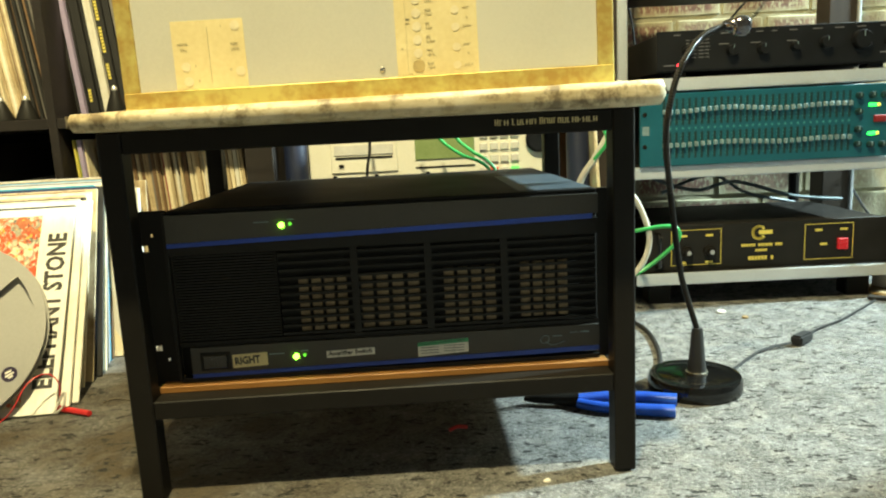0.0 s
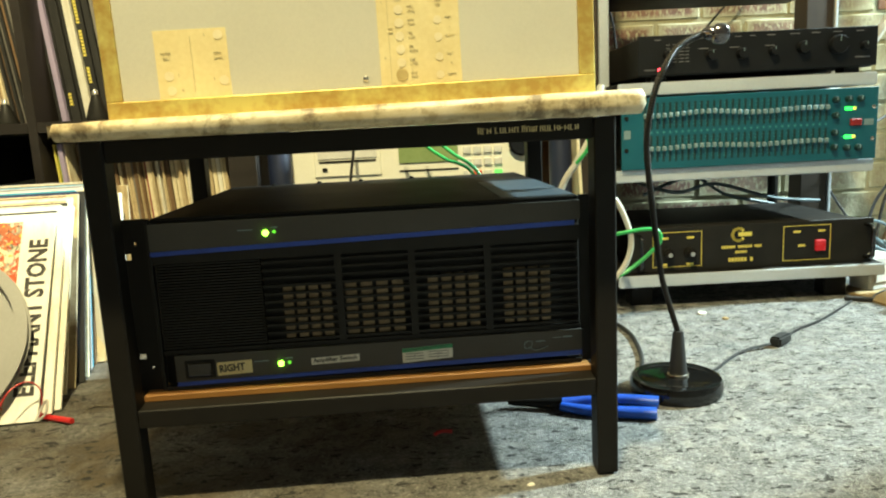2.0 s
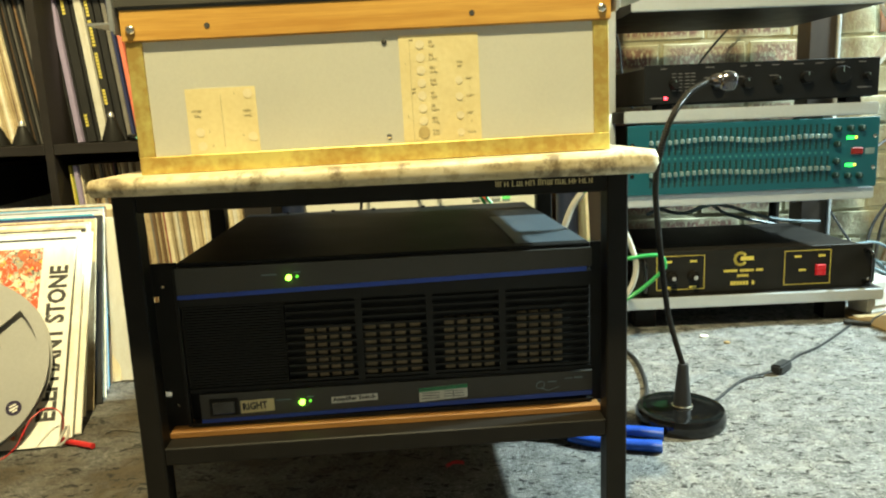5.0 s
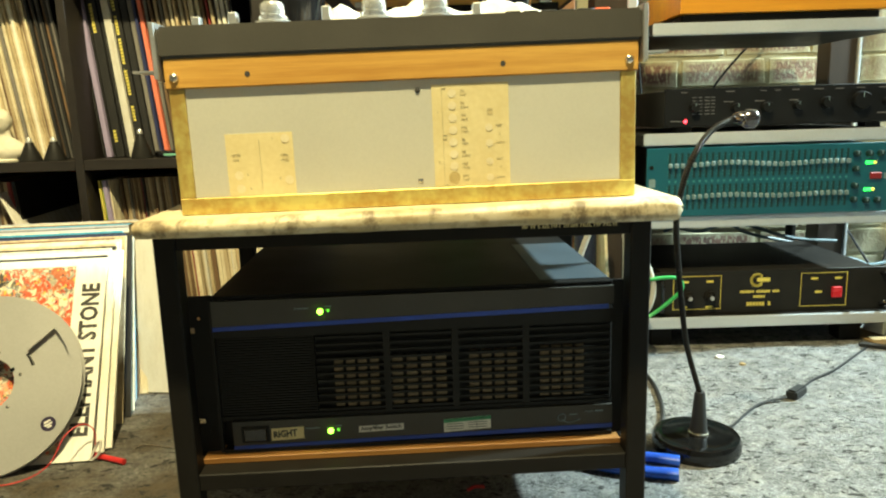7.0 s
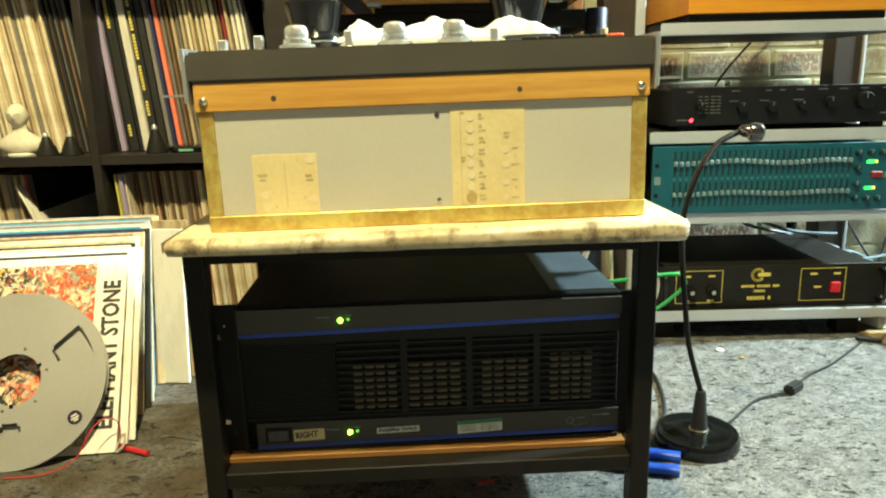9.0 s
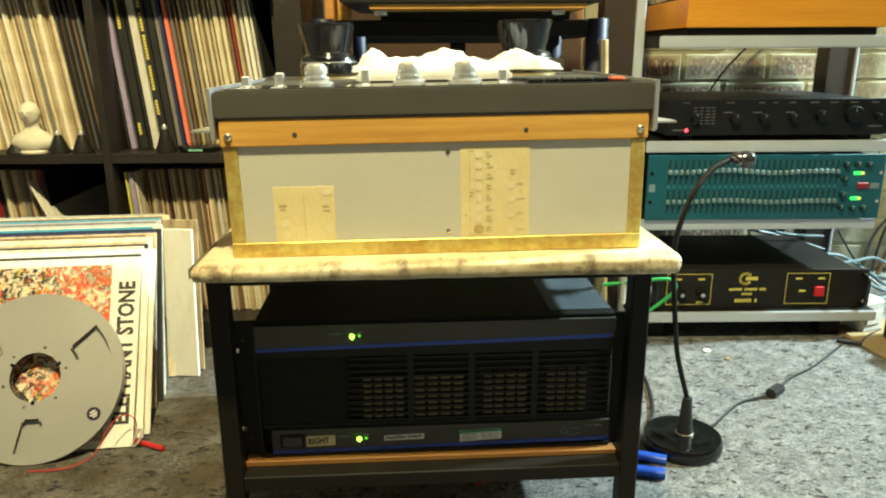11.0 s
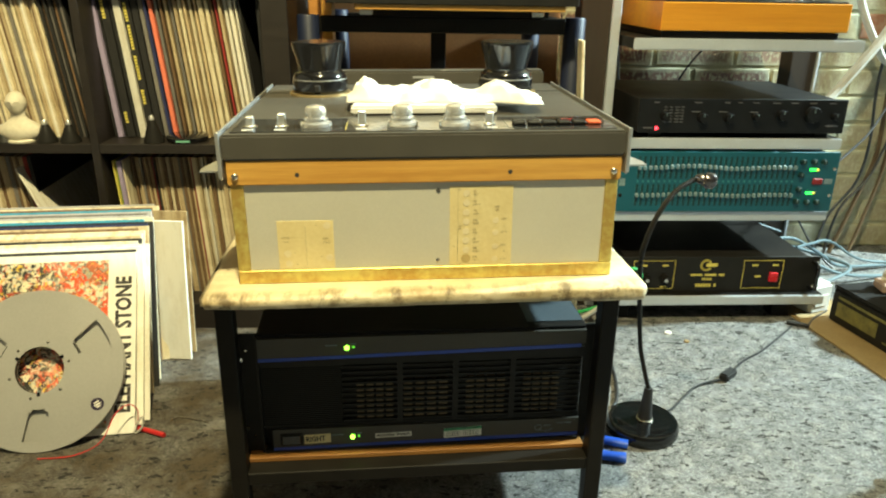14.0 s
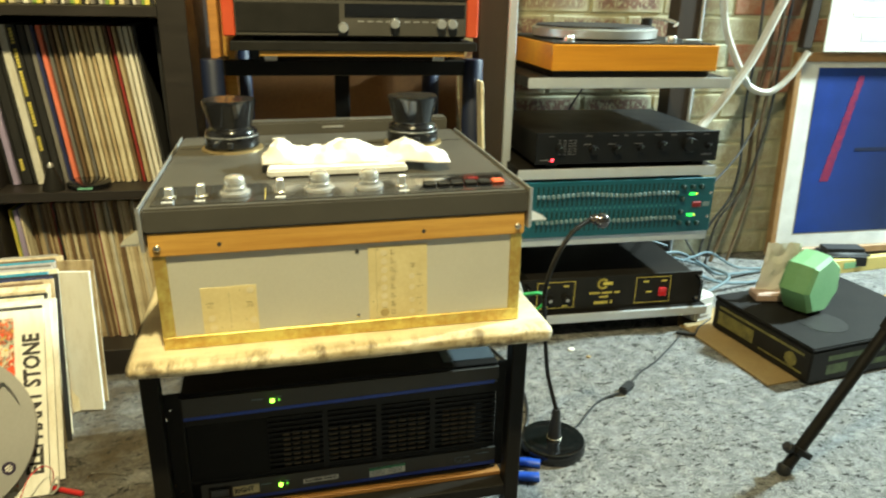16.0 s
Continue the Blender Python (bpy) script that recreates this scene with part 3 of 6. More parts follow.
# left rack ear with two round holes and two mounting slots, right ear plain
bm = bmesh.new()
holes = ((0.0222, 0.0256, 0.0216, 0.0250), (0.0335, 0.0398, 0.0102, 0.0178), (0.1395, 0.1462, 0.0078, 0.0152), (0.1546, 0.1580, 0.0188, 0.0220))
z = 0.0
for z0, z1, x0, x1 in holes:
    box(0.001, 0.0362, 0, 0.003, z, z0, bm=bm)
    box(0.001, x0, 0, 0.003, z0, z1, bm=bm)
    box(x1, 0.0362, 0, 0.003, z0, z1, bm=bm)
    z = z1
box(0.001, 0.0362, 0, 0.003, z, 0.1815, bm=bm)
part("rack_ear", bm, M_BLACKPANEL, amp)
part("rack_ear", box(0.4800, 0.5000, 0, 0.003, 0, 0.1815, 0.0004), M_BLACKPANEL, amp)
part("rack_flange", box(0.0340, 0.0374, -0.0078, -0.0002, 0.001, 0.179, 0.0005), M_BLACKPANEL, amp)
part("top_strip", wedge(F0, F1, -0.008, 0.006, (0.1478, 0.1562), (0.1764, 0.1764)), M_AMPGREY, amp, "dark grey front strip")
part("bottom_strip", wedge(F0 + 0.012, F1, -0.008, 0.006, (0.0086, 0.0141), (0.0370, 0.0370)), M_AMPGREY, amp, "dark grey front strip")
part("stripe", wedge(F0, F1 - 0.006, -0.0084, 0.0, (0.1432, 0.1508), (0.1477, 0.1560)), M_BLUE, amp, "blue stripe")
part("stripe", wedge(F0 + 0.012, F1 - 0.0004, -0.0084, 0.0, (0.0046, 0.0086), (0.0084, 0.0139)), M_BLUE, amp, "blue stripe")
part("bezel", wedge(F0, F1, -0.006, 0.006, (0.1345, 0.1345), (0.1431, 0.1507)), M_BLACKPANEL, amp)
part("bezel", box(F0, F1, -0.004, 0.006, 0.0372, 0.0425, 0.0005), M_BLACKPANEL, amp)
part("plinth_bar", box(F0 + 0.001, F1, -0.0076, 0.005, 0.0002, 0.0044), M_BLACKPANEL, amp)
GX0 = 0.149
part("grille_back", box(0.0364, F1, 0.0045, 0.0059, 0.0426, 0.1344), M_BLACKPANEL, amp)
for k in range(30):
    z = 0.0440 + k * 0.00302
    part("rib", box(F0 + 0.002, GX0 - 0.004, -0.004, 0.0044, z, z + 0.0018), M_BLACKPANEL, amp)
for k in range(11):
    z = 0.0440 + k * 0.0084
    part("slat", box(GX0 - 0.003, F1 - 0.002, -0.0045, -0.0005, z, z + 0.0029), M_BLACKPANEL, amp)
for k, (x0, x1) in enumerate(((0.1650, 0.2185), (0.2298, 0.2953), (0.3170, 0.3750), (0.3980, 0.4515))):
    up = 0.0012 * k
    bm = bmesh.new()
    n_f = 4
    st = (x1 - x0) / n_f
    for j in range(n_f):
        box(x0 + j * st, x0 + j * st + st * 0.72, -0.0002, 0.0042, 0.0446 + up, 0.1035 + up, bm=bm)
    part("heatsink", bm, M_FIN, amp, "grey metal heatsink fins behind the grille")
    if k < 3:
        part("divider", box(x1 + 0.002, x1 + 0.0095, -0.005, 0.0044, 0.0426, 0.1344), M_BLACKPANEL, amp)
for x, z in ((0.154, 0.1612), (0.1578, 0.0219)):
    part("light", lathe([(0.0031, 0), (0.0031, 0.002), (0.0020, 0.0034)], 14, pose(x, -0.008, z, 90)), M_LEDG, amp, "lit green light", True)
    part("light", lathe([(0.0018, 0), (0.0018, 0.001)], 10, pose(x + 0.0088, -0.008, z + 0.0008, 90)), M_LEDG2, amp, "dim green light")
    part("marking", box(x - 0.028, x - 0.0125, -0.0084, -0.0079, z + 0.0034, z + 0.0044), M_FADER, amp)
    part("marking", box(x + 0.0055, x + 0.0125, -0.0084, -0.0079, z + 0.0048, z + 0.0060), M_FADER, amp)
part("switch", box(0.0585, 0.0895, -0.0095, -0.0079, 0.0120, 0.0315, 0.0008), M_BLACKPANEL, amp)
part("switch_rocker", box(0.0615, 0.0865, -0.0115, -0.0094, 0.0145, 0.0290, 0.001), M_GLOSSBLACK, amp)
tape = part("tape_label", wedge(0.0915, 0.1277, -0.0088, -0.0079, (0.0132, 0.0145), (0.0275, 0.0285)), M_CREAMLABEL, amp, "cream tape label handwritten in black")
part("handwriting", words("RIGHT", 0.011, upright(0.0940, -0.0089, 0.0168) @ pose(0, 0, 0, 0, 0, 3), 0.0265, 0.0004), M_INK, tape)
lab = part("printed_label", wedge(0.1894, 0.2400, -0.0088, -0.0079, (0.0180, 0.0192), (0.0252, 0.0266)), M_PAPERWHITE, amp, "white printed label")
part("print", words("Amplifier Switch", 0.0062, upright(0.1910, -0.0089, 0.0203) @ pose(0, 0, 0, 0, 0, 1.4), 0.0465, 0.0002), M_INK, lab)
lab = part("test_label", wedge(0.2855, 0.3390, -0.0088, -0.0079, (0.0130, 0.0158), (0.0285, 0.0308)), M_PAPERWHITE, amp, "white and green test label")
part("green_band", wedge(0.2855, 0.3390, -0.0092, -0.0089, (0.0243, 0.0266), (0.0286, 0.0309)), mat("green_label_ink", (0.05, 0.35, 0.15), None, 0.5), lab)
part("print", words("PASSED SAFETY TEST", 0.0038, upright(0.2885, -0.0093, 0.0254) @ pose(0, 0, 0, 0, 0, 2.5), 0.047), M_INK, lab)
bm = bmesh.new()
for z in (0.0165, 0.0195, 0.0225):
    box(0.2885, 0.308, -0.0091, -0.0089, z, z + 0.0006, bm=bm)
    box(0.313, 0.335, -0.0091, -0.0089, z + 0.0011, z + 0.0017, bm=bm)
for x in (0.298, 0.323):
    box(x, x + 0.0005, -0.0091, -0.0089, 0.0165, 0.0230, bm=bm)
part("rules", bm, M_INK, lab)
bm = tube([(0.4215, -0.0083, 0.0280), (0.4165, -0.0083, 0.0245), (0.4180, -0.0083, 0.0195), (0.4240, -0.0083, 0.0205), (0.4250, -0.0083, 0.0260), (0.4215, -0.0083, 0.0280)], 0.0004, 4)
add(bm, tube([(0.4215, -0.0083, 0.0210), (0.4290, -0.0083, 0.0170), (0.4420, -0.0083, 0.0205)], 0.0004, 4))
box(0.4290, 0.4390, -0.0085, -0.0081, 0.0262, 0.0272, bm=bm)
part("emblem", bm, M_FADER, amp, "small pale line emblem")
part("marking", box(0.4478, 0.4570, -0.0084, -0.0079, 0.0292, 0.0299), M_FADER, amp)
part("marking", box(0.4590, 0.4685, -0.0084, -0.0079, 0.0290, 0.0306), M_FADER, amp)
# flat grey-blue area over the right part of the lid
part("lid_patch", wedge(0.4010, 0.4790, 0.014, 0.235, (0.1802, 0.1802), (0.1810, 0.1810)), mat("grey_blue_tape", (0.075, 0.098, 0.115), (0.055, 0.074, 0.088), 0.5), amp, "grey patch on the lid")
for x in (0.10, 0.17, 0.235, 0.315):
    part("lid_screw", lathe([(0.0035, 0), (0.0035, 0.0018), (0.002, 0.003)], 10, pose(x, 0.39, 0.180)), M_BLACKMETAL, amp)

DECK = pose(-0.2866, 0.6588, 0.3938, 0, -0.734, 1.5)
deck = thing("tape_deck", DECK, "open reel tape deck lying flat on the wooden table top", "tape deck")
DW, DD, DH = 0.446, 0.414, 0.178
part("body", box(0.006, DW - 0.006, 0.006, DD - 0.004, 0.0, 0.15, 0.001), M_BLACKMETAL, deck)
pan = part("bottom_panel", box(0.0148, DW - 0.0148, 0.0015, 0.0058, 0.0155, 0.1203), M_BACKPANEL, deck, "bare grey aluminium panel")
part("bottom_bar", box(0.0, DW, -0.001, 0.0058, 0.0, 0.0162, 0.0006), M_BRASS, deck, "gold zinc-plated steel angle")
part("side_bar", box(0.0, 0.0145, -0.0004, 0.0058, 0.0165, 0.1203, 0.0006), M_BRASS, deck, "gold zinc-plated steel angle")
part("side_bar", box(DW - 0.0145, DW, -0.0004, 0.0058, 0.0165, 0.1203, 0.0006), M_BRASS, deck, "gold zinc-plated steel angle")
part("side_cheek", box(-0.001, 0.0056, 0.007, DD - 0.006, 0.001, 0.15), M_WOODEDGE, deck)
part("side_cheek", box(DW - 0.0056, DW + 0.001, 0.007, DD - 0.006, 0.001, 0.15), M_WOODEDGE, deck)
plank = part("wooden_batten", box(-0.002, DW + 0.002, -0.0026, 0.0058, 0.1205, 0.1485, 0.0012, 2), M_PLANK, deck, "varnished orange pine batten")
for x in (0.0758, 0.3178):
    part("screw_hole", lathe([(0.0026, 0), (0.0026, 0.0006)], 12, pose(x, -0.0024, 0.132, 90)), M_INK, plank)
for x in (0.007, DW - 0.007):
    part("screw", lathe([(0.0045, 0), (0.0045, 0.001), (0.003, 0.0028), (0.0012, 0.0034)], 14, pose(x, -0.0026, 0.1310, 90)), M_STEEL, plank, "domed steel screw", True)
for x, z in ((0.2352, 0.1105), (0.2345, 0.0240)):
    part("panel_screw", lathe([(0.0026, 0), (0.0026, 0.0008), (0.0014, 0.0014)], 12, pose(x, 0.0015, z, 90)), M_INK if z > 0.1 else M_STEEL, pan)
M_LABELINK = mat("label_print", (0.42, 0.35, 0.19), None, 0.7)
LX = 0.0478
lab = part("paper_label", box(LX, LX + 0.0648, 0.0008, 0.0016, 0.0165, 0.0765), M_CREAMLABEL, pan, "yellowed calibration label")
bm = box(LX + 0.0322, LX + 0.0325, 0.0003, 0.0008, 0.0215, 0.070)
for t, x, z in (("METER", 0.0045, 0.055), ("CAL", 0.0065, 0.0505), ("REPR", 0.052, 0.0535), ("LEVEL", 0.052, 0.049), ("L", 0.0445, 0.070), ("L", 0.0185, 0.036), ("R", 0.0205, 0.0225), ("R", 0.0495, 0.031)):
    add(bm, words(t, 0.0032, upright(LX + x, 0.0006, z)))
part("print", bm, M_LABELINK, lab)
for x, z in ((0.0105, 0.0365), (0.0575, 0.0705), (0.059, 0.0305), (0.0115, 0.0235)):
    part("access_hole", lathe([(0.0042, 0), (0.0042, 0.0003)], 16, pose(LX + x, 0.0007, z, 90)), M_LABELHOLE, lab)
LX = 0.2485
lab = part("paper_label", box(LX, LX + 0.0742, 0.0008, 0.0016, 0.0165, 0.1150), M_CREAMLABEL, pan, "yellowed adjustment label with a brown stain")
bm = bmesh.new()
rows_l = (("EQ", "FAST"), ("EQ", "SLOW"), ("REC", "LEVEL"), ("BIAS", "TRAP"), ("EQ", "FAST"), ("EQ", "SLOW"), ("REC", "LEVEL"), ("BIAS", "TRAP"))
for k, (a, b) in enumerate(rows_l):
    z = 0.1075 - k * 0.01165
    add(bm, words(a, 0.0029, upright(LX + 0.0275, 0.0006, z)))
    add(bm, words(b, 0.0029, upright(LX + 0.0275, 0.0006, z - 0.0040)))
    part("access_hole", lathe([(0.004, 0), (0.004, 0.0003)], 16, pose(LX + 0.0195, 0.0007, z - 0.0012, 90)), M_LABELHOLE, lab)
for t, x, z in (("BIAS", 0.053, 0.0885), ("ADJ", 0.0535, 0.0845), ("FAST", 0.061, 0.073), ("L", 0.0645, 0.065), ("SLOW", 0.061, 0.057), ("FAST", 0.061, 0.041), ("R", 0.0645, 0.033), ("SLOW", 0.061, 0.023), ("L", 0.0045, 0.0885), ("R", 0.0045, 0.040)):
    add(bm, words(t, 0.0029, upright(LX + x, 0.0006, z)))
for z0, z1 in ((0.0665, 0.111), (0.0185, 0.063)):
    box(LX + 0.0095, LX + 0.0098, 0.0003, 0.0008, z0, z1, bm=bm)
    for z in (z0, z1):
        box(LX + 0.0095, LX + 0.0135, 0.0003, 0.0008, z, z + 0.0003, bm=bm)
part("print", bm, M_LABELINK, lab)
for z in (0.0725, 0.0575, 0.040, 0.024):
    part("access_hole", lathe([(0.0036, 0), (0.0036, 0.0003)], 16, pose(LX + 0.0545, 0.0007, z, 90)), M_LABELHOLE, lab)
part("stain", lathe([(0.0055, 0), (0.0055, 0.0004)], 20, pose(LX + 0.0195, 0.0006, 0.0255, 90)), mat("brown_glue_stain", (0.52, 0.4, 0.17), (0.44, 0.33, 0.13), 0.6, scale=120), lab)
plate = part("deck_plate", box(-0.005, DW + 0.005, -0.0045, DD, 0.1488, DH, 0.0025, 2), M_DECKBLACK, deck, "charcoal metal deck plate")
for x0, s in ((-0.0055, -1), (DW + 0.0055, 1)):
    part("side_trim", box(*sorted((x0, x0 + s * 0.0022)), -0.006, DD - 0.01, 0.128, 0.1815, 0.0004), M_ALU, deck, "silver aluminium side trim")
    bm = bmesh.new()
    vs = [(0, -0.004), (0.023, -0.004), (0.023, 0.012), (0.0, 0.11)]
    lo = [bm.verts.new((x0 + s * (0.0022 + a), b, 0.1365)) for a, b in vs]
    hi = [bm.verts.new((x0 + s * (0.0022 + a), b, 0.1385)) for a, b in vs]
    bm.faces.new(lo), bm.faces.new(hi)
    for i in range(4):
        bm.faces.new((lo[i], lo[(i + 1) % 4], hi[(i + 1) % 4], hi[i]))
    bmesh.ops.recalc_face_normals(bm, faces=bm.faces[:])
    part("bracket", bm, M_ALU, deck, "silver mounting bracket")
    part("end_cap", box(*sorted((x0, x0 + s * 0.004)), -0.0075, -0.0062, 0.130, 0.1815, 0.0003), M_ALU, deck)
# controls along the near edge of the plate
M_SATIN = mat("satin_silver", (0.86, 0.85, 0.80), (0.78, 0.77, 0.72), 0.22, 0.75)
strip = part("control_strip", box(0.004, DW - 0.004, 0.006, 0.088, DH + 0.0002, DH + 0.0012), mat("black_glossy_strip", (0.045, 0.043, 0.038), None, 0.14), deck, "glossy black control strip")
for x in (0.096, 0.196, 0.257):
    kn = part("knob", lathe([(0.0180, 0), (0.0185, 0.002), (0.0180, 0.0045), (0.0150, 0.0055)], 32, pose(x, 0.040, DH + 0.001)), M_CLEAR, deck, "clear plastic level knob", True)
    part("knob_cap", lathe([(0.0138, 0.0056), (0.0142, 0.0075), (0.0138, 0.0100), (0.0120, 0.0108)], 28, pose(x, 0.040, DH + 0.001)), M_CHROME, kn, "silver lower knob ring", True)
    part("knob_dome", lathe([(0.0115, 0.0110), (0.0122, 0.0140), (0.0120, 0.0190), (0.0105, 0.0222), (0.0070, 0.0238), (0.0030, 0.0243)], 28, pose(x, 0.040, DH + 0.001)), M_SATIN, kn, "bright silver knob dome", True)
for x, hgt in ((0.021, 0.012), (0.057, 0.015), (0.149, 0.0175), (0.298, 0.015)):
    lv = part("selector_lever", box(x - 0.0045, x + 0.0045, 0.036, 0.046, DH + 0.002, DH + 0.001 + hgt, 0.0012), M_ALU, deck, "silver selector lever")
    part("lever_base", lathe([(0.008, 0), (0.008, 0.0015), (0.006, 0.0025)], 20, pose(x, 0.041, DH + 0.0005)), M_CHROME, lv)
    part("lever_mark", box(x - 0.006, x + 0.006, 0.016, 0.020, DH + 0.0011, DH + 0.0016), M_WHITEPAINT, lv)
part("divider_line", box(0.1305, 0.1317, 0.012, 0.060, DH + 0.0011, DH + 0.0018), M_BRASS, deck)
recess = part("key_recess", box(0.318, 0.438, 0.018, 0.074, DH + 0.0011, DH + 0.0016), M_GLOSSBLACK, deck, "black recess with transport keys")
for k in range(6):
    part("transport_key", box(0.325 + k * 0.0178, 0.3405 + k * 0.0178, 0.028, 0.044, DH + 0.0017, DH + 0.0055, 0.0012), M_ORANGEBTN if k == 5 else M_BLACKPANEL, recess, "orange record key" if k == 5 else "black transport key")
part("indicator", box(0.388, 0.402, 0.055, 0.062, DH + 0.0017, DH + 0.0028), M_REDDARK, recess, "dark red indicator")
part("meter_window", box(0.330, 0.382, 0.052, 0.066, DH + 0.0017, DH + 0.0026), M_GLOSSBLACK, recess)
# head block under the cloth
hb = part("head_cover", box(0.133, 0.318, 0.110, 0.165, DH, DH + 0.012, 0.003, 2), M_WHITEPAINT, deck, "white head cover")
part("head_cover_slot", box(0.140, 0.312, 0.1092, 0.1102, DH + 0.0005, DH + 0.0025), M_BLACKPANEL, hb)
BIG = Matrix.Diagonal((1.06, 1.06, 1.14, 1))
for x, y in ((0.079, 0.312), (0.360, 0.308)):
    part("turntable_ring", lathe([(0.046, 0), (0.046, 0.003), (0.030, 0.0035)], 40, pose(x, y, DH)), mat("brass_ring", (0.6, 0.45, 0.22), None, 0.35, 0.7) if x < 0.2 else bpy.data.materials["brass_ring"], deck, "brass reel table ring", True)
    hub = part("hub_adaptor", lathe([(0.036, 0.0035), (0.0385, 0.006), (0.0385, 0.0185), (0.0372, 0.0195), (0.0372, 0.0215), (0.036, 0.026), (0.0325, 0.029), (0.0295, 0.031), (0.0295, 0.034), (0.0375, 0.062), (0.0375, 0.066), (0.0358, 0.0665), (0.0345, 0.064), (0.030, 0.0515), (0.012, 0.051)], 36, pose(x, y, DH) @ BIG), M_GLOSSBLACK, deck, "glossy black reel hub adaptor", True)
    part("hub_centre", lathe([(0.0095, 0.051), (0.0095, 0.058), (0.006, 0.061)], 20, pose(x, y, DH) @ BIG), M_CHROME, hub, "", True)
    part("hub_dish", lathe([(0.0357, 0.0668), (0.0343, 0.0642), (0.0296, 0.0522), (0.0100, 0.0514)], 36, pose(x, y, DH) @ BIG), M_DISH, hub, "dark turned metal dish", True)
    # added chrome line that draws the highlight round the black base tier
    part("hub_ring", lathe([(0.0376, 0.0192), (0.0379, 0.0200), (0.0376, 0.0208)], 36, pose(x, y, DH) @ BIG), M_CHROME, hub, "thin bright ring", True)
    for k in range(3):
        a = 2 * math.pi * (k / 3 + 0.08)
        part("hub_clip", box(-0.004, 0.004, -0.003, 0.003, 0.008, 0.017, 0.001), M_RUBBER, hub).matrix_local = pose(x + 0.0410 * math.cos(a), y + 0.0410 * math.sin(a), DH, 0, 0, math.degrees(a) + 90)
rear = part("rear_block", box(0.090, DW - 0.004, DD + 0.0005, DD + 0.034, 0.060, DH + 0.021, 0.003, 2), M_DECKBLACK, deck, "charcoal raised rear block")
part("name_plate", box(0.222, 0.258, DD - 0.0006, DD + 0.0004, DH + 0.009, DH + 0.0125), M_ALU, rear, "small silver plate")
part("edge_strip", box(0.270, 0.345, DD + 0.003, DD + 0.006, DH + 0.0211, DH + 0.0222), M_ALU, rear, "thin silver edge strip")
part("name_plate", box(0.138, 0.158, 0.352, 0.362, DH, DH + 0.006, 0.001), M_ALU, deck, "small silver plate")
part("rear_plate_line", box(0.002, DW - 0.002, 0.318, 0.3195, DH, DH + 0.0006), M_BLACKPANEL, deck)


def crumpled_cloth():
    """A thrown-down cloth: a ridge of folds over an uneven, long outline."""
    bm = bmesh.new()
    nx, ny = 72, 26
    g = []
    for i in range(nx + 1):
        u = i / nx
        row = []
        wd = 0.033 + 0.010 * math.sin(u * 3.1) + 0.006 * noise.noise((u * 6, 0, 1))
        cy = -0.012 * u + 0.006 * noise.noise((u * 5, 3, 1)) - (0.018 * max(0, u - 0.75) * 4)
        top = 0.016 + 0.013 * math.exp(-((u - 0.10) / 0.06) ** 2) + 0.014 * math.exp(-((u - 0.46) / 0.09) ** 2) + 0.012 * math.exp(-((u - 0.80) / 0.07) ** 2) - 0.005 * math.exp(-((u - 0.66) / 0.08) ** 2)
        top *= 0.85 * min(1, u * 14 + 0.25) * min(1, (1 - u) * 7 + 0.35)
        for j in range(ny + 1):
            v = 2 * j / ny - 1
            fold = noise.noise((u * 16, v * 2.2, 2)) * 0.006 + noise.noise((u * 34 + v * 3, v * 4, 9)) * 0.0028
            z = max(0.0004, top * (1 - abs(v) ** 2.6) + fold * (1 - abs(v) ** 4))
            row.append(bm.verts.new((u * 0.252 + 0.003 * noise.noise((u * 9, v * 5, 4)), cy + v * wd + 0.004 * noise.noise((u * 13, v * 3, 7)), z)))
        g.append(row)
    for i in range(nx):
        for j in range(ny):
            bm.faces.new((g[i][j], g[i + 1][j], g[i + 1][j + 1], g[i][j + 1]))
    return bm


cloth = solo("cleaning_cloth", crumpled_cloth(), M_CLOTH, DECK @ pose(0.126, 0.174, DH + 0.0125), "crumpled white cotton cloth lying over the head cover", "cloth", smooth=True)
sm = cloth.modifiers.new("thick", "SOLIDIFY")
sm.thickness = 0.0015

# ---- rack on the right ----
RY = 1.341
RACK = pose(0.36, RY, 0)
rack = thing("hifi_rack", RACK, "four-tier grey hi-fi rack with silver shelf edges and black box columns", "rack")
for z, x0, x1 in ((0.614, 0.012, 0.492), (0.411, 0.0, 0.486), (0.2500, -0.005, 0.487), (0.0445, 0.0, 0.522)):
    sh = part("shelf", box(x0, x1, 0.004, 0.37, z, z + 0.022, 0.001), M_BLACKMETAL, rack)
    part("front_edge", box(x0 - 0.001, x1 + 0.001, 0.0, 0.006, z - 0.001, z + 0.0225, 0.002, 2), M_SHELFEDGE, sh, "silver shelf edge")
for x, yb, s0, s1 in ((-0.078, 0.10, 0.066, 0.086), (0.548, 0.380, 0.066, 0.074)):
    part("column", box(x, x + 0.065, yb, yb + 0.06, 0, 1.5, 0.002), M_BROWNPOST, rack, "tall dark timber column")
    part("column_trim", box(x + s0, x + s1, yb - 0.004, yb + 0.03, 0, 1.5, 0.002), M_SHELFEDGE, rack, "silver column trim")
for x in (0.03, 0.42):
    for y in (0.03, 0.30):
        part("foot", box(x, x + 0.045, y, y + 0.04, 0, 0.0435, 0.002), M_BLACKMETAL, rack)
        part("spacer", lathe([(0.012, 0.067), (0.012, 0.2490)], 12, pose(x + 0.04, 0.34, 0)), M_BLACKMETAL, rack) if y > 0.2 else None

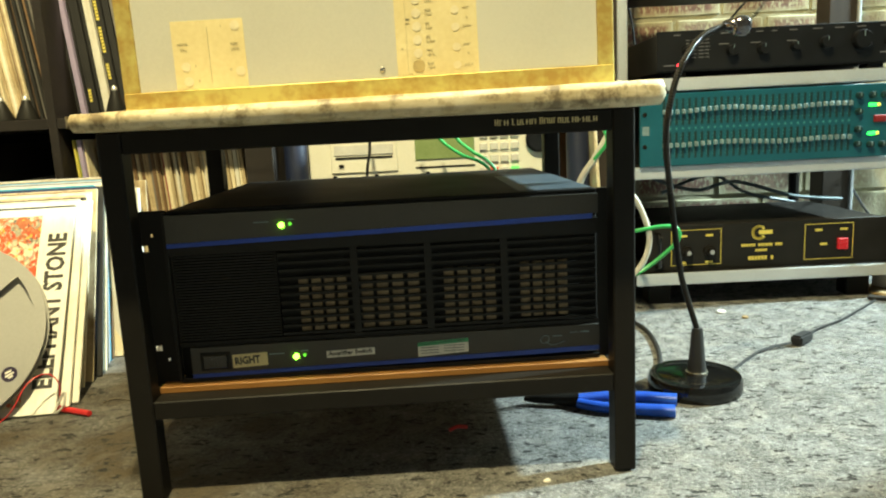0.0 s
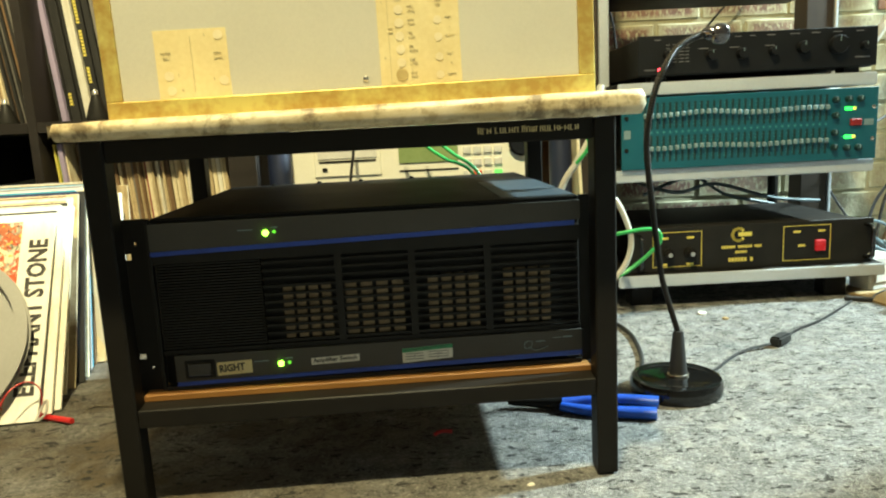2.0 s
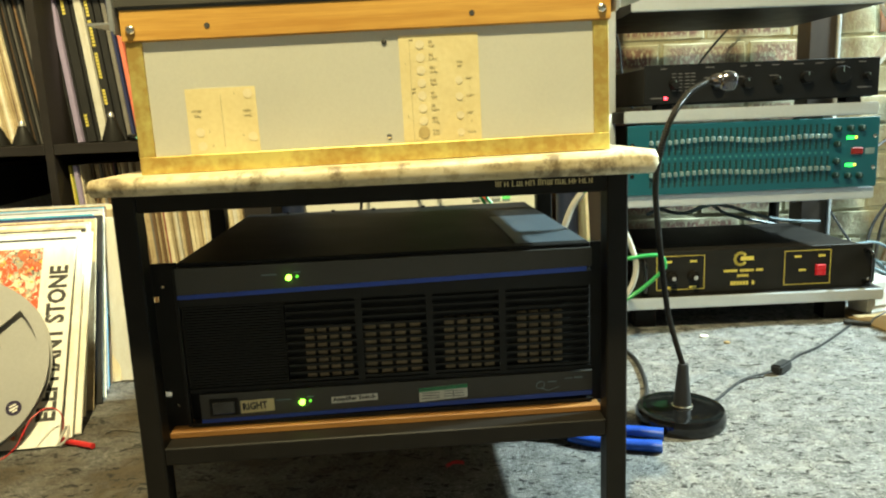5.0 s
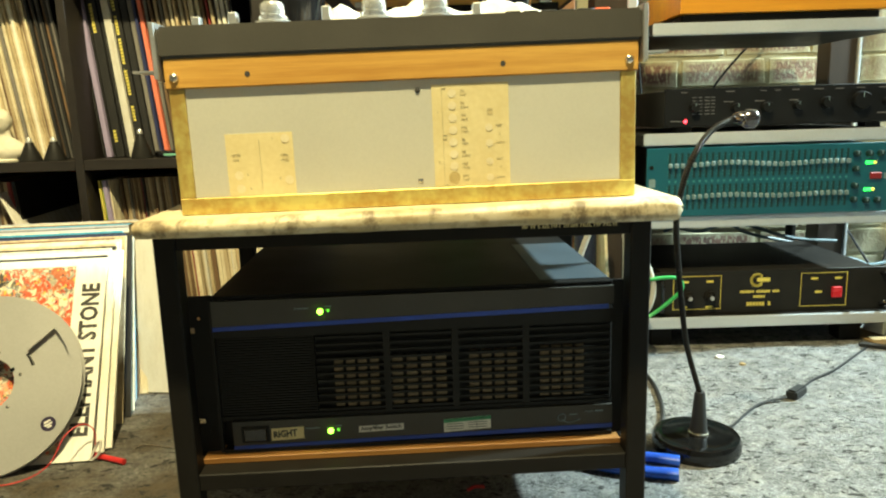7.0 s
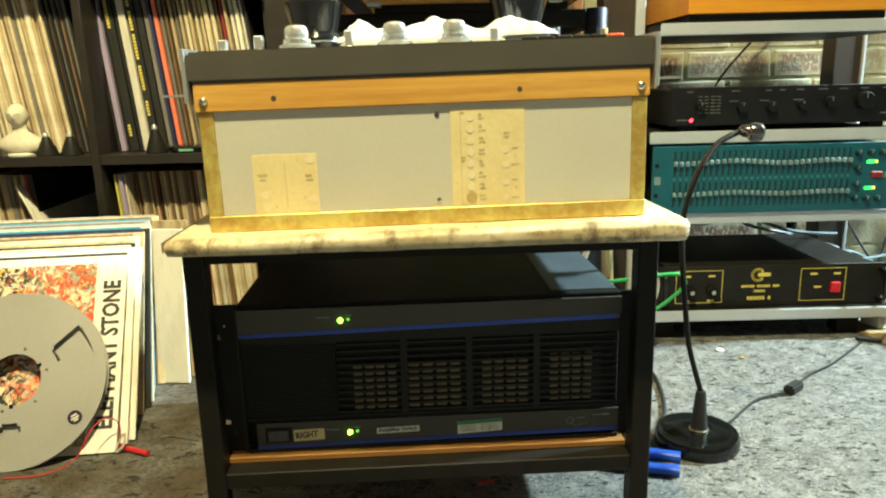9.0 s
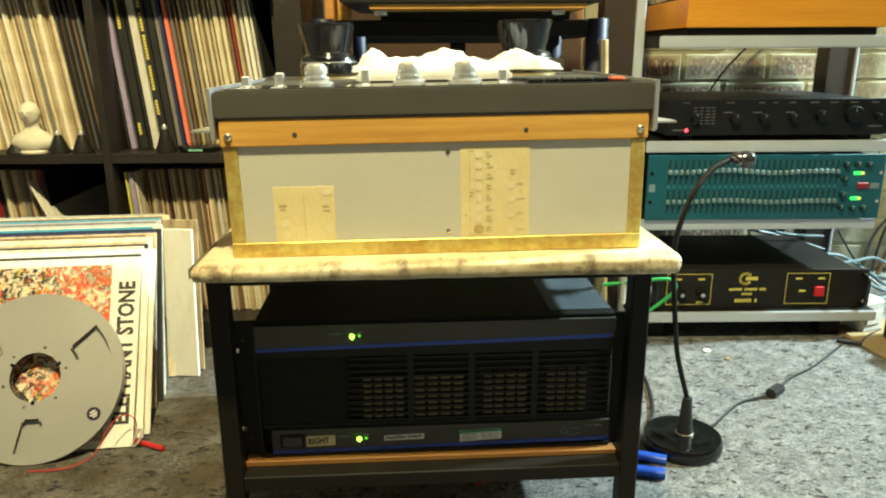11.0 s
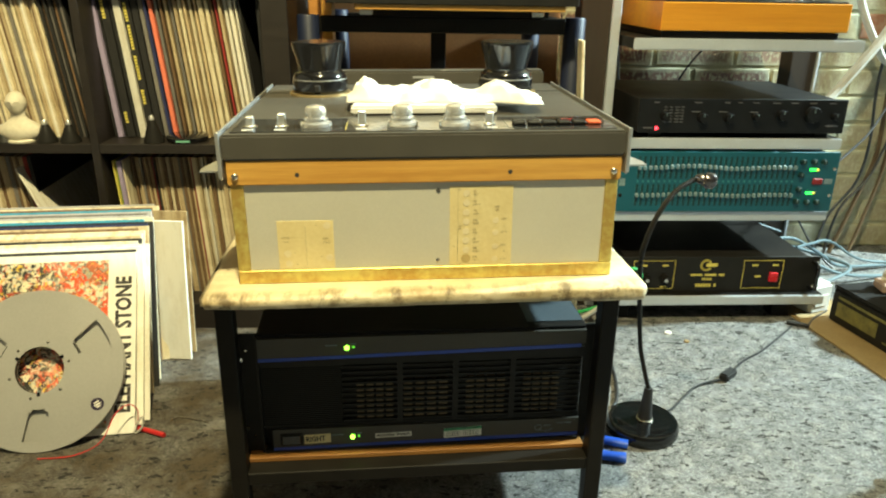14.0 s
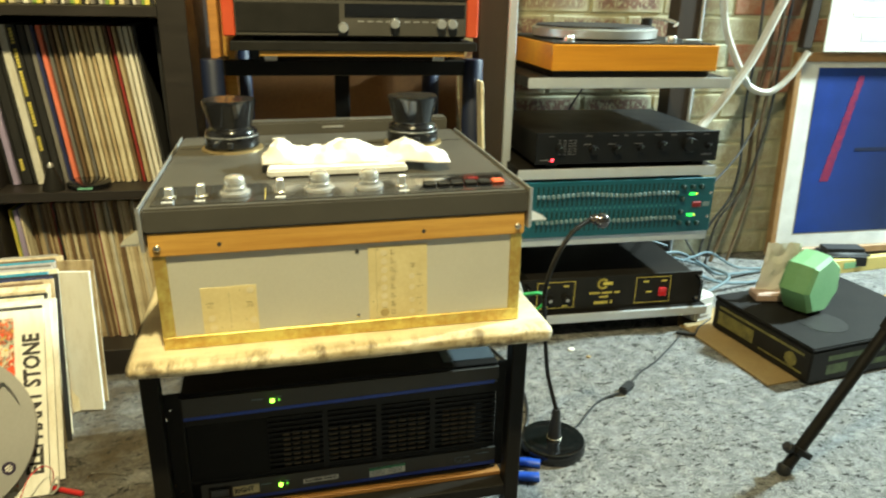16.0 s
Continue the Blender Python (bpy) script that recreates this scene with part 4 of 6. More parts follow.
eq = thing("graphic_equaliser", pose(0.3635, RY - 0.008, 0.2735), "teal two-channel graphic equaliser with rows of pale faders", "equaliser")
EW, EH = 0.482, 0.1325
part("front_panel", box(0, EW, 0, 0.006, 0, EH, 0.0008), M_TEAL, eq, "teal enamelled front panel")
part("case", box(0.022, EW - 0.022, 0.0062, 0.24, 0.003, EH - 0.003), M_BLACKMETAL, eq)
FN = 30
curve_a = [0.0018 * math.sin(k * 0.42 + 3.6) + 0.0016 * math.sin(k * 0.21) for k in range(FN)]
marks = bmesh.new()
for row, zc in enumerate((0.0985, 0.0375)):
    for k in range(FN):
        x = 0.0435 + k * 0.01175
        part("fader_slot", box(x - 0.0022, x + 0.0022, -0.0006, -0.0002, zc - 0.024, zc + 0.024), M_TEALDARK, eq)
        z = zc + curve_a[k] * (1 if row == 0 else 0.7) + 0.001
        cap = part("fader", box(x - 0.0033, x + 0.0033, -0.009, -0.0007, z - 0.0046, z + 0.0046, 0.0016), M_FADER, eq)
for k in range(FN):
    x = 0.0435 + k * 0.01175
    box(x - 0.0018, x + 0.0018, -0.0004, -0.0001, 0.0665, 0.0695, bm=marks)
    for dz in (0.018, 0.012, -0.012, -0.018):
        for zc in (0.0985, 0.0375):
            box(x - 0.0042, x - 0.0018, -0.0003, -0.0001, zc + dz, zc + dz + 0.0008, bm=marks)
part("scale_marks", marks, M_TEALMARK, eq, "pale scale marks")["kind"] = "stuff"
for x, z in ((0.400, 0.112), (0.424, 0.112), (0.446, 0.112), (0.400, 0.083), (0.400, 0.051), (0.400, 0.024), (0.424, 0.022), (0.446, 0.022)):
    part("rotary_knob", lathe([(0.0062, 0), (0.0062, 0.006), (0.005, 0.009)], 16, pose(x, -0.0002, z, 90)), M_TEALDARK, eq, "dark rotary knob", True)
    bm = bmesh.new()
    box(x - 0.0010, x + 0.0010, -0.0096, -0.0088, z - 0.001, z + 0.0048, bm=bm)
    part("pointer", bm, M_FADER, eq)
for z in (0.0945, 0.0425):
    part("lamp_lens", box(0.4185, 0.434, -0.003, -0.0002, z - 0.0032, z + 0.0032, 0.001), M_LEDG3, eq, "lit green lamp")
    part("lamp_lens", box(0.4345, 0.4395, -0.003, -0.0002, z - 0.003, z + 0.003, 0.001), M_LEDY, eq, "lit yellow lamp")
part("power_switch", box(0.428, 0.450, -0.006, -0.0002, 0.0625, 0.0755, 0.0015), M_REDDARK, eq, "dark red power switch")
part("emblem", box(0.4565, 0.4745, -0.0006, -0.0001, 0.0625, 0.074, 0.0), M_FADER, eq, "pale emblem")
part("emblem", box(0.004, 0.0165, -0.0006, -0.0001, 0.058, 0.074), M_FADER, eq, "pale emblem")
for x in (0.0085, EW - 0.0085):
    for z in (0.037, 0.096):
        part("rack_screw", lathe([(0.0042, 0), (0.004, 0.0015), (0.002, 0.002)], 12, pose(x, 0, z, 90)), M_STEEL if x > 0.1 else M_BLACKMETAL, eq, "", True)

pre = thing("preamplifier", pose(0.396, RY - 0.002, 0.4335), "flat black stereo preamplifier with small knobs and a red light", "preamplifier")
PW = 0.446
part("case", box(0.004, PW - 0.004, 0.008, 0.345, 0.010, 0.079, 0.0015), M_PREBLACK, pre)
part("front_panel", box(0, PW, 0, 0.0078, 0.012, 0.083, 0.001), M_PREBLACK, pre, "black front panel")
for x, z, r in ((0.055, 0.047, 0.009), (0.135, 0.044, 0.010), (0.192, 0.044, 0.010), (0.250, 0.046, 0.008), (0.305, 0.050, 0.011), (0.370, 0.052, 0.017), (0.420, 0.048, 0.007)):
    kn = part("knob", lathe([(r, 0), (r, 0.010), (r * 0.9, 0.013)], 24, pose(x, -0.0001, z, 90)), M_PREBLACK, pre, "black rotary knob", True)
    part("pointer", box(x - 0.0006, x + 0.0006, -0.0138, -0.013, z + r * 0.3, z + r * 0.85), M_FADER, kn)
bm = bmesh.new()
for x, w in ((0.030, 0.012), (0.115, 0.016), (0.180, 0.012), (0.208, 0.010), (0.240, 0.014), (0.282, 0.018), (0.322, 0.016), (0.362, 0.016), (0.405, 0.014)):
    box(x, x + w, -0.0004, 0, 0.0745, 0.0762, bm=bm)
for x, w in ((0.112, 0.018), (0.170, 0.018), (0.236, 0.018)):
    box(x, x + w, -0.0004, 0, 0.0555, 0.0572, bm=bm)
for x in (0.052, 0.064, 0.076, 0.088):
    for k in range(6):
        box(x, x + (0.009 if x == 0.076 else 0.007), -0.0004, 0, 0.034 + k * 0.0062, 0.0355 + k * 0.0062, bm=bm)
box(0.012, 0.033, -0.0004, 0, 0.0210, 0.0230, bm=bm)
box(0.405, 0.432, -0.0004, 0, 0.027, 0.0292, bm=bm)
part("panel_print", bm, mat("grey_panel_print", (0.16, 0.16, 0.17), None, 0.6), pre, "small grey panel markings")["kind"] = "stuff"
part("light", lathe([(0.0035, 0), (0.003, 0.002)], 12, pose(0.0400, 0, 0.0215, 90)), M_LEDR, pre, "lit red light")
for x in (0.03, PW - 0.05):
    part("foot", box(x, x + 0.03, 0.02, 0.05, 0.0, 0.0098, 0.001), M_RUBBER, pre)

tt = thing("record_player", pose(0.4195, RY - 0.004, 0.637), "vintage record player on an orange teak plinth with a silver platter", "record player")
TW = 0.388
part("base_board", box(0.006, TW - 0.012, 0.01, 0.36, 0.0, 0.0135, 0.002), M_BLACKMETAL, tt)
part("plinth", box(0, TW, 0, 0.37, 0.014, 0.069, 0.0015), M_TTWOOD, tt, "orange teak plinth")
part("top_plate", box(0.006, TW - 0.006, 0.006, 0.364, 0.0692, 0.073, 0.001), M_BLACKPANEL, tt)
part("platter", lathe([(0.135, 0.076), (0.146, 0.078), (0.147, 0.095), (0.140, 0.099)], 56, pose(0.165, 0.185, 0)), M_ALU, tt, "silver platter", True)
part("platter_mat", lathe([(0.139, 0.0992), (0.138, 0.103), (0.02, 0.103)], 48, pose(0.165, 0.185, 0)), M_RUBBER, tt, "", True)
for x in (0.045, 0.285):
    part("plinth_spring", lathe([(0.012, 0.073), (0.012, 0.083), (0.008, 0.088)], 16, pose(x, 0.03, 0)), M_CHROME, tt, "", True)
arm = part("tonearm_base", lathe([(0.026, 0.073), (0.026, 0.086), (0.014, 0.09), (0.014, 0.115)], 24, pose(0.335, 0.26, 0)), M_BLACKPANEL, tt, "", True)
part("tonearm", tube([(0.335, 0.29, 0.118), (0.335, 0.2, 0.118), (0.325, 0.09, 0.113), (0.30, 0.05, 0.108)], 0.0035), M_CHROME, arm, "chrome tonearm", True)
part("control_lever", box(0.315, 0.355, 0.02, 0.036, 0.073, 0.081, 0.002), M_ALU, tt)

CMX = 0.3860
cm = thing("mono_amplifier", pose(CMX, 1.362, 0.0670), "black rack amplifier with gold lettering and a red switch", "amplifier")
CW, CH = 0.482, 0.0885
part("case", box(0.024, CW - 0.026, 0.006, 0.30, 0.002, CH - 0.001, 0.001), M_AMPTOP, cm)
part("front_panel", box(0, CW, 0, 0.005, 0, CH, 0.0008), M_BLACKPANEL, cm, "black front panel")
for x0, x1 in ((0.045, 0.142), (0.303, 0.397)):
    bm = bmesh.new()
    for a in ((x0, x1, 0.010, 0.0112), (x0, x1, 0.0785, 0.0797), (x0, x0 + 0.0012, 0.0113, 0.0784), (x1 - 0.0012, x1, 0.0113, 0.0784)):
        box(a[0], a[1], -0.0004, 0, a[2], a[3], bm=bm)
    part("gold_outline", bm, M_GOLD, cm, "gold outline")
bm = bmesh.new()
ring = 14
for k in range(ring):
    a = radians(50 + 260 * k / (ring - 1))
    add(bm, box(-0.0028, 0.0028, -0.0005, 0, -0.0032, 0.0032), pose(0.2145 + 0.0115 * math.cos(a), 0, 0.068 + 0.0115 * math.sin(a), 0, -math.degrees(a), 0))
box(0.214, 0.2405, -0.0005, 0, 0.0645, 0.0725, bm=bm)
part("emblem", bm, M_GOLD, cm, "gold round emblem")
for z, x0, x1, h, st in ((0.0415, 0.181, 0.259, 0.0052, 0.0047), (0.031, 0.2085, 0.2305, 0.005, 0.0047), (0.0145, 0.195, 0.244, 0.0078, 0.0062)):
    bm = bmesh.new()
    x = x0
    k = 0
    while x < x1:
        if k % 7 != 6:
            box(x, x + st * 0.78, -0.0005, 0, z, z + h, bm=bm)
        x += st
        k += 1
    part("gold_print", bm, M_GOLD, cm, "row of small gold print")
for x, z in ((0.323, 0.0655), (0.3715, 0.0655), (0.333, 0.0375), (0.062, 0.0655), (0.112, 0.0655), (0.06, 0.013), (0.112, 0.013)):
    part("gold_caption", box(x, x + 0.014, -0.0005, 0, z, z + 0.0042), M_GOLD, cm)
part("rocker_switch", box(0.3655, 0.3845, -0.007, 0, 0.0285, 0.050, 0.001), M_REDSW, cm, "lit red rocker switch")
for x in (0.0745, 0.1185):
    kn = part("knob", lathe([(0.011, 0), (0.011, 0.008), (0.0075, 0.009), (0.007, 0.018)], 20, pose(x, 0, 0.037, 90)), M_BLACKMETAL, cm, "black rotary knob", True)
    part("knob_cap", lathe([(0.0045, 0.0181), (0.004, 0.019)], 16, pose(x, 0, 0.037, 90)), M_ALU, kn)
for x in (0.016, CW - 0.016):
    part("handle", tube([(x, 0, 0.012), (x, -0.024, 0.016), (x, -0.026, 0.044), (x, -0.024, 0.072), (x, 0, 0.076)], 0.0042, 10), M_GLOSSBLACK, cm, "black rack handle", True)
for z in (0.015, 0.074):
    part("rack_screw", lathe([(0.0042, 0), (0.004, 0.0015), (0.002, 0.002)], 12, pose(CW - 0.006, 0, z, 90)), M_STEEL, cm, "", True)

# ---- record shelves ----
SY, SD = 1.331, 0.39
case = thing("record_shelves", pose(0, SY, 0), "black-brown cube shelving filled with vinyl records", "shelving")
for x0, x1 in ((-1.082, -1.062), (-0.727, -0.711), (-0.370, -0.318)):
    part("upright", box(x0, x1, 0, SD, 0.0, 1.16, 0.001), M_SHELFBLACK, case)
for z0, z1 in ((0.0, 0.06), (0.397, 0.416), (0.751, 0.770), (1.105, 1.16)):
    for x0, x1 in ((-1.0615, -0.7275), (-0.7105, -0.3705)):
        part("shelf", box(x0, x1, 0.001, SD, z0, z1, 0.0008), M_SHELFBLACK, case)
part("back_board", box(-1.0615, -0.371, SD + 0.0005, SD + 0.006, 0, 1.16), M_SHELFBLACK, case)

MESH = {}


def sleeve(colour, t, m, label, group, tall=0.315):
    key = (colour, t, tall)
    if key not in MESH:
        me = bpy.data.meshes.new("record_sleeve")
        bm = box(0, t, 0, 0.315, 0, tall, min(0.0008, t * 0.25))
        bm.to_mesh(me)
        bm.free()
        me.materials.append(SLEEVES[colour])
        MESH[key] = me
    ob = new("vinyl_record", MESH[key])
    ob.matrix_world = m
    return tagged(ob, label, "record", group)


def fill(x, x_end, z, lean, colours, y=1.399, group="records on the shelves", jitter=0.006, fat=(0.003, 0.0045, 0.006)):
    """Records standing side by side with a common lean to the left."""
    k = 0
    c, s = math.cos(radians(lean)), math.sin(radians(lean))
    while True:
        item = colours[k % len(colours)]
        colour, t = item if isinstance(item, tuple) else (item, random.choice(fat))
        if x + t / c > x_end:
            break
        m = pose(x, y + random.uniform(-jitter, jitter), z + 0.0006 + max(0, -t * s), 0, -lean, random.uniform(-0.6, 0.6))
        sleeve(colour, t, m, "%s vinyl record sleeve standing on the shelf" % {"cream": "cream", "plastic": "pale grey"}.get(colour, colour), group)
        x += (t + 0.0006) / c
        k += 1
    return x


random.seed(5)
CR = ["cream", "cream", "tan", "cream", "white", "cream", "tan", "cream", "brown"]
DK = ["brown", "tan", "tan", "grey", "brown", "tan", "brown", "tan", "red", "black", "tan", "cream"]
x = fill(-1.030, -0.786, 0.416, 6.5, CR + ["tan", "cream", "grey", "cream"])
fill(x, -0.735, 0.416, 6.5, ["grey", "black", "brown", "black"])
NAMED = [("black", 0.004), ("purple", 0.010), ("black", 0.003), ("black", 0.016), ("black", 0.006), ("white", 0.014), ("black", 0.015), ("black", 0.012),
         ("grey", 0.008), ("navy", 0.005), ("salmon", 0.008), ("grey", 0.006), ("brown", 0.005), ("tan", 0.006), ("grey", 0.005), ("tan", 0.006), ("cream", 0.006), ("tan", 0.005),
         ("cream", 0.006), ("tan", 0.005), ("cream", 0.009), ("cream", 0.007), ("brown", 0.004), ("red", 0.004), ("tan", 0.006), ("white", 0.006), ("white", 0.007), ("white", 0.004), ("black", 0.004)]
x = -0.703
spine_text = []
for k, (colour, t) in enumerate(NAMED):
    ob = sleeve(colour, t, pose(x, 1.399 + random.uniform(-0.005, 0.005), 0.4168, 0, -4.5 - 0.06 * k, 0), "%s vinyl record sleeve standing on the shelf" % ("dark navy" if colour == "navy" else colour), "records on the shelves")
    if k in (3, 6):
        spine_text.append(ob)
    x += t + (0.0029 if k < 10 else 0.0044)
sleeve("black", 0.008, pose(-0.384, 1.399, 0.4168, 0, -1.2, 0), "black vinyl record sleeve standing on the shelf", "records on the shelves")
for ob, spans in zip(spine_text, (((0.24, 0.29), (0.03, 0.05)), ((0.28, 0.31), (0.235, 0.27), (0.18, 0.225), (0.12, 0.165), (0.07, 0.10)))):
    for z0, z1 in spans:
        z = z0
        bm = bmesh.new()
        while z < z1:
            box(0.003, 0.0085, -0.0006, -0.0001, z, z + 0.0045, bm=bm)
            z += 0.0062
        part("spine_print", bm, M_GOLD, ob, "gold spine print")
fill(-1.035, -0.86, 0.06, 4, DK, fat=(0.006, 0.008))
fill(-0.686, -0.662, 0.06, 3, [("yellow", 0.004), ("green", 0.004), ("purple", 0.008), ("cream", 0.003)], y=1.359)
x = fill(-0.660, -0.53, 0.06, 3, DK + ["tan", "brown", "cream"])
fill(x, -0.375, 0.06, 3, ["cream", "tan", "cream", "white", "cream", "tan", "brown", "cream"], fat=(0.0045, 0.006, 0.008))
fill(-1.045, -0.74, 0.770, 2, ["tan", "green", "black", "white", "grey", "red"], fat=(0.007, 0.01))
fill(-0.690, -0.375, 0.770, 2, ["black", "white", "grey", "green", ("yellow", 0.009), "black", "cream", "grey"], fat=(0.006, 0.009))
sleeve("white", 0.004, pose(-0.79, 1.371, 0.062, 0, -22, 0), "white vinyl record sleeve leaning alone in its compartment", "records on the shelves")

# records leaning in a stack on the floor
FLOOR = [("splat", 0), ("black", 0.004), ("white", 0.006), ("white", 0.004), ("cream", 0.005), ("black", 0.003), ("tan", 0.006), ("cream", 0.004), ("cream", 0.005), ("brown", 0.004), ("tan", 0.004), ("navy", 0.005), ("black", 0.003), ("blue", 0.005),
         ("cream", 0.004), ("plastic", 0.004), ("grey", 0.003), ("plastic", 0.004), ("blue", 0.003), ("brown", 0.003), ("cream", 0.003), ("plastic", 0.004)]
LEFT = -0.871
for k, (colour, t) in enumerate(FLOOR):
    u = k / (len(FLOOR) - 1)
    y = 0.920 + 0.27 * u
    lean = 31.0 - 18 * u
    xl = LEFT - 0.016 * u + random.uniform(-0.005, 0.005) + (0.014 if k in (2, 3) else 0) - (0.012 if colour in ("plastic", "grey", "blue", "brown") else 0)
    m = pose(xl, y - 0.02, 0.001, 0, 0, 6.0) @ pose(0, 0, 0, -lean, 0, 0) @ pose(0, 0, 0, 0, 0, -90)
    if colour == "splat":
        cover = thing("record_cover", m, "white record sleeve with red splattered paint artwork leaning on a stack", "record")
        part("card", box(0, 0.004, 0, 0.315, 0, 0.315, 0.0006), SLEEVES["bright"], cover)
        part("artwork", box(0.0041, 0.0046, 0.008, 0.268, 0.012, 0.302), M_SPLATTER, cover, "splattered paint artwork")
        part("title", words("ELEPHANT STONE", 0.036, Matrix(((0, 0, 1, 0.0043), (0, -1, 0, 0.306), (1, 0, 0, 0.036), (0, 0, 0, 1))), 0.236, 0.0013), M_INK, cover, "black title lettering")
    else:
        sleeve(colour, t, m, "%s vinyl record sleeve leaning in a floor stack" % colour, "records on the floor")
sleeve("bright", 0.007, pose(-0.842, 1.226, 0.001, 0, 0, -6) @ pose(0, 0, 0, -6, 0, 0) @ pose(0, 0, 0, 0, 0, -90), "white vinyl record sleeve leaning in a floor stack", "records on the floor", 0.289)
sleeve("tan", 0.004, pose(-0.842, 1.250, 0.001, 0, 0, -5) @ pose(0, 0, 0, -6, 0, 0) @ pose(0, 0, 0, 0, 0, -90), "tan vinyl record sleeve leaning in a floor stack", "records on the floor", 0.3)


def flange(r0, r1, t):
    """A thin reel flange with three windows."""
    bm = bmesh.new()
    nr, na = 18, 120
    rad = [r0 + (r1 - r0) * i / nr for i in range(nr + 1)]
    g = [[bm.verts.new((r * math.cos(2 * math.pi * k / na), r * math.sin(2 * math.pi * k / na), 0)) for k in range(na)] for r in rad]
    for i in range(nr):
        for k in range(na):
            a = (360 * (k + 0.5) / na + 30) % 120 - 60
            mid_r = (rad[i] + rad[i + 1]) / 2
            half = math.degrees(math.atan2(0.011 + 0.24 * (mid_r - 0.062), mid_r))
            if 0.0625 < mid_r < 0.1155 and abs(a) < half:
                continue
            bm.faces.new((g[i][k], g[i + 1][k], g[i + 1][(k + 1) % na], g[i][(k + 1) % na]))
    geo = bmesh.ops.extrude_face_region(bm, geom=bm.faces[:])["geom"]
    for v in geo:
        if isinstance(v, bmesh.types.BMVert):
            v.co.z += t
    bmesh.ops.recalc_face_normals(bm, faces=bm.faces[:])
    for v in [v for v in bm.verts if not v.link_faces]:
        bm.verts.remove(v)
    return bm


reel = thing("tape_reel", pose(-0.694, 0.882, 0.001, 0, 0, 6) @ pose(0, 0, 0, -30, 0, 0), "silver metal open tape reel leaning on a record cover", "tape reel")
UP = pose(0, 0, 0.1335, 90, 0, 0)
bm = flange(0.0385, 0.1335, 0.0012)
bm.transform(UP)
part("front_flange", bm, M_REEL, reel, "silver anodised front flange")
bm = flange(0.0385, 0.1335, 0.0012)
bm.transform(UP @ pose(0, 0, -0.0105, 0, 0, 60))
part("back_flange", bm, M_REEL, reel)
bm = bmesh.new()
for k in range(48):
    a0, a1 = 2 * math.pi * k / 48, 2 * math.pi * (k + 1) / 48
    q = [(0.0385, -0.0092), (0.067, -0.0092), (0.067, -0.0008), (0.0385, -0.0008)]
    va = [bm.verts.new((r * math.cos(a0), r * math.sin(a0), z)) for r, z in q]
    vb = [bm.verts.new((r * math.cos(a1), r * math.sin(a1), z)) for r, z in q]
    for i in range(4):
        bm.faces.new((va[i], vb[i], vb[(i + 1) % 4], va[(i + 1) % 4]))
bm.transform(UP)
part("hub", bm, M_BLACKPANEL, reel, "black hub", True)
for k in range(6):
    a = 2 * math.pi * (k + 0.25) / 6
    part("hub_screw", lathe([(0.0028, 0.0012), (0.0026, 0.002), (0.001, 0.0024)], 10, UP @ pose(0.0475 * math.cos(a), 0.0475 * math.sin(a), 0)), M_STEEL, reel, "", True)
for k in range(3):
    a = 2 * math.pi * (k / 3) + 0.52
    part("hub_notch", box(-0.003, 0.003, -0.0025, 0.0025, -0.006, 0.0025), M_GLOSSBLACK, reel).matrix_local = UP @ pose(0.040 * math.cos(a), 0.040 * math.sin(a), 0, 0, 0, math.degrees(a))
st = part("sticker", lathe([(0.0105, 0.0012), (0.0105, 0.0016)], 28, UP @ pose(0.092, -0.062, 0)), mat("dark_violet_sticker", (0.03, 0.02, 0.05), None, 0.4), reel, "small round dark sticker")
bm = bmesh.new()
for z, w in ((0.0024, 0.009), (-0.0018, 0.012), (-0.0055, 0.007)):
    add(bm, box(-w / 2, w / 2, z, z + 0.0025, 0.0017, 0.0019), UP @ pose(0.092, -0.062, 0, 0, 0, 28))
part("sticker_print", bm, M_PAPERWHITE, st)

# ---- small things on the record shelf ----
def bust():
    """A small plaster bust: plinth, shoulders, neck, head, merged into one surface."""
    bm = lathe([(0.024, 0), (0.025, 0.003), (0.022, 0.006)], 20)
    t = lathe([(0.024, 0.004), (0.033, 0.009), (0.037, 0.018), (0.034, 0.026), (0.022, 0.035), (0.014, 0.040), (0.0115, 0.046), (0.012, 0.052)], 24)
    for v in t.verts:
        v.co.y *= 0.62
    add(bm, t)
    t = bmesh.new()
    bmesh.ops.create_icosphere(t, subdivisions=3, radius=1)
    for v in t.verts:
        x, y, z = v.co
        w = 0.0165 * (1 - 0.18 * max(0, -z))
        r = 1 + 0.03 * noise.noise((x * 4, y * 4, z * 4))
        nose = 0.006 * math.exp(-(x / 0.16) ** 2 - ((z + 0.05) / 0.25) ** 2) if y < 0 else 0
        brow = 0.0025 * math.exp(-((z - 0.22) / 0.12) ** 2) if y < 0 else 0
        v.co = Vector((x * w * r, y * 0.0185 * r - nose - brow, 0.066 + z * 0.0215 * r))
    return add(bm, t)


solo("bust_statuette", bust(), M_BUST, pose(-0.872, 1.358, 0.4165, 0, 0, 8) @ Matrix.Scale(1.16, 4), "small ivory plaster bust standing before the records", "statuette", smooth=True)


def spike_cone(x, y, rz=0, tall=0.046):
    c = thing("isolation_cone", pose(x, y, 0.4165, 0, 0, rz), "black cone with a bright metal tip on the shelf", "cone", "cones on the shelf")
    part("cone_body", lathe([(0.0205, 0), (0.021, 0.002), (0.0065, tall - 0.010)], 24), M_BLACKPANEL, c, "", True)
    part("tip", lathe([(0.0055, tall - 0.0102), (0.005, tall - 0.004), (0.0015, tall)], 16), M_ALU, c, "bright metal tip", True)


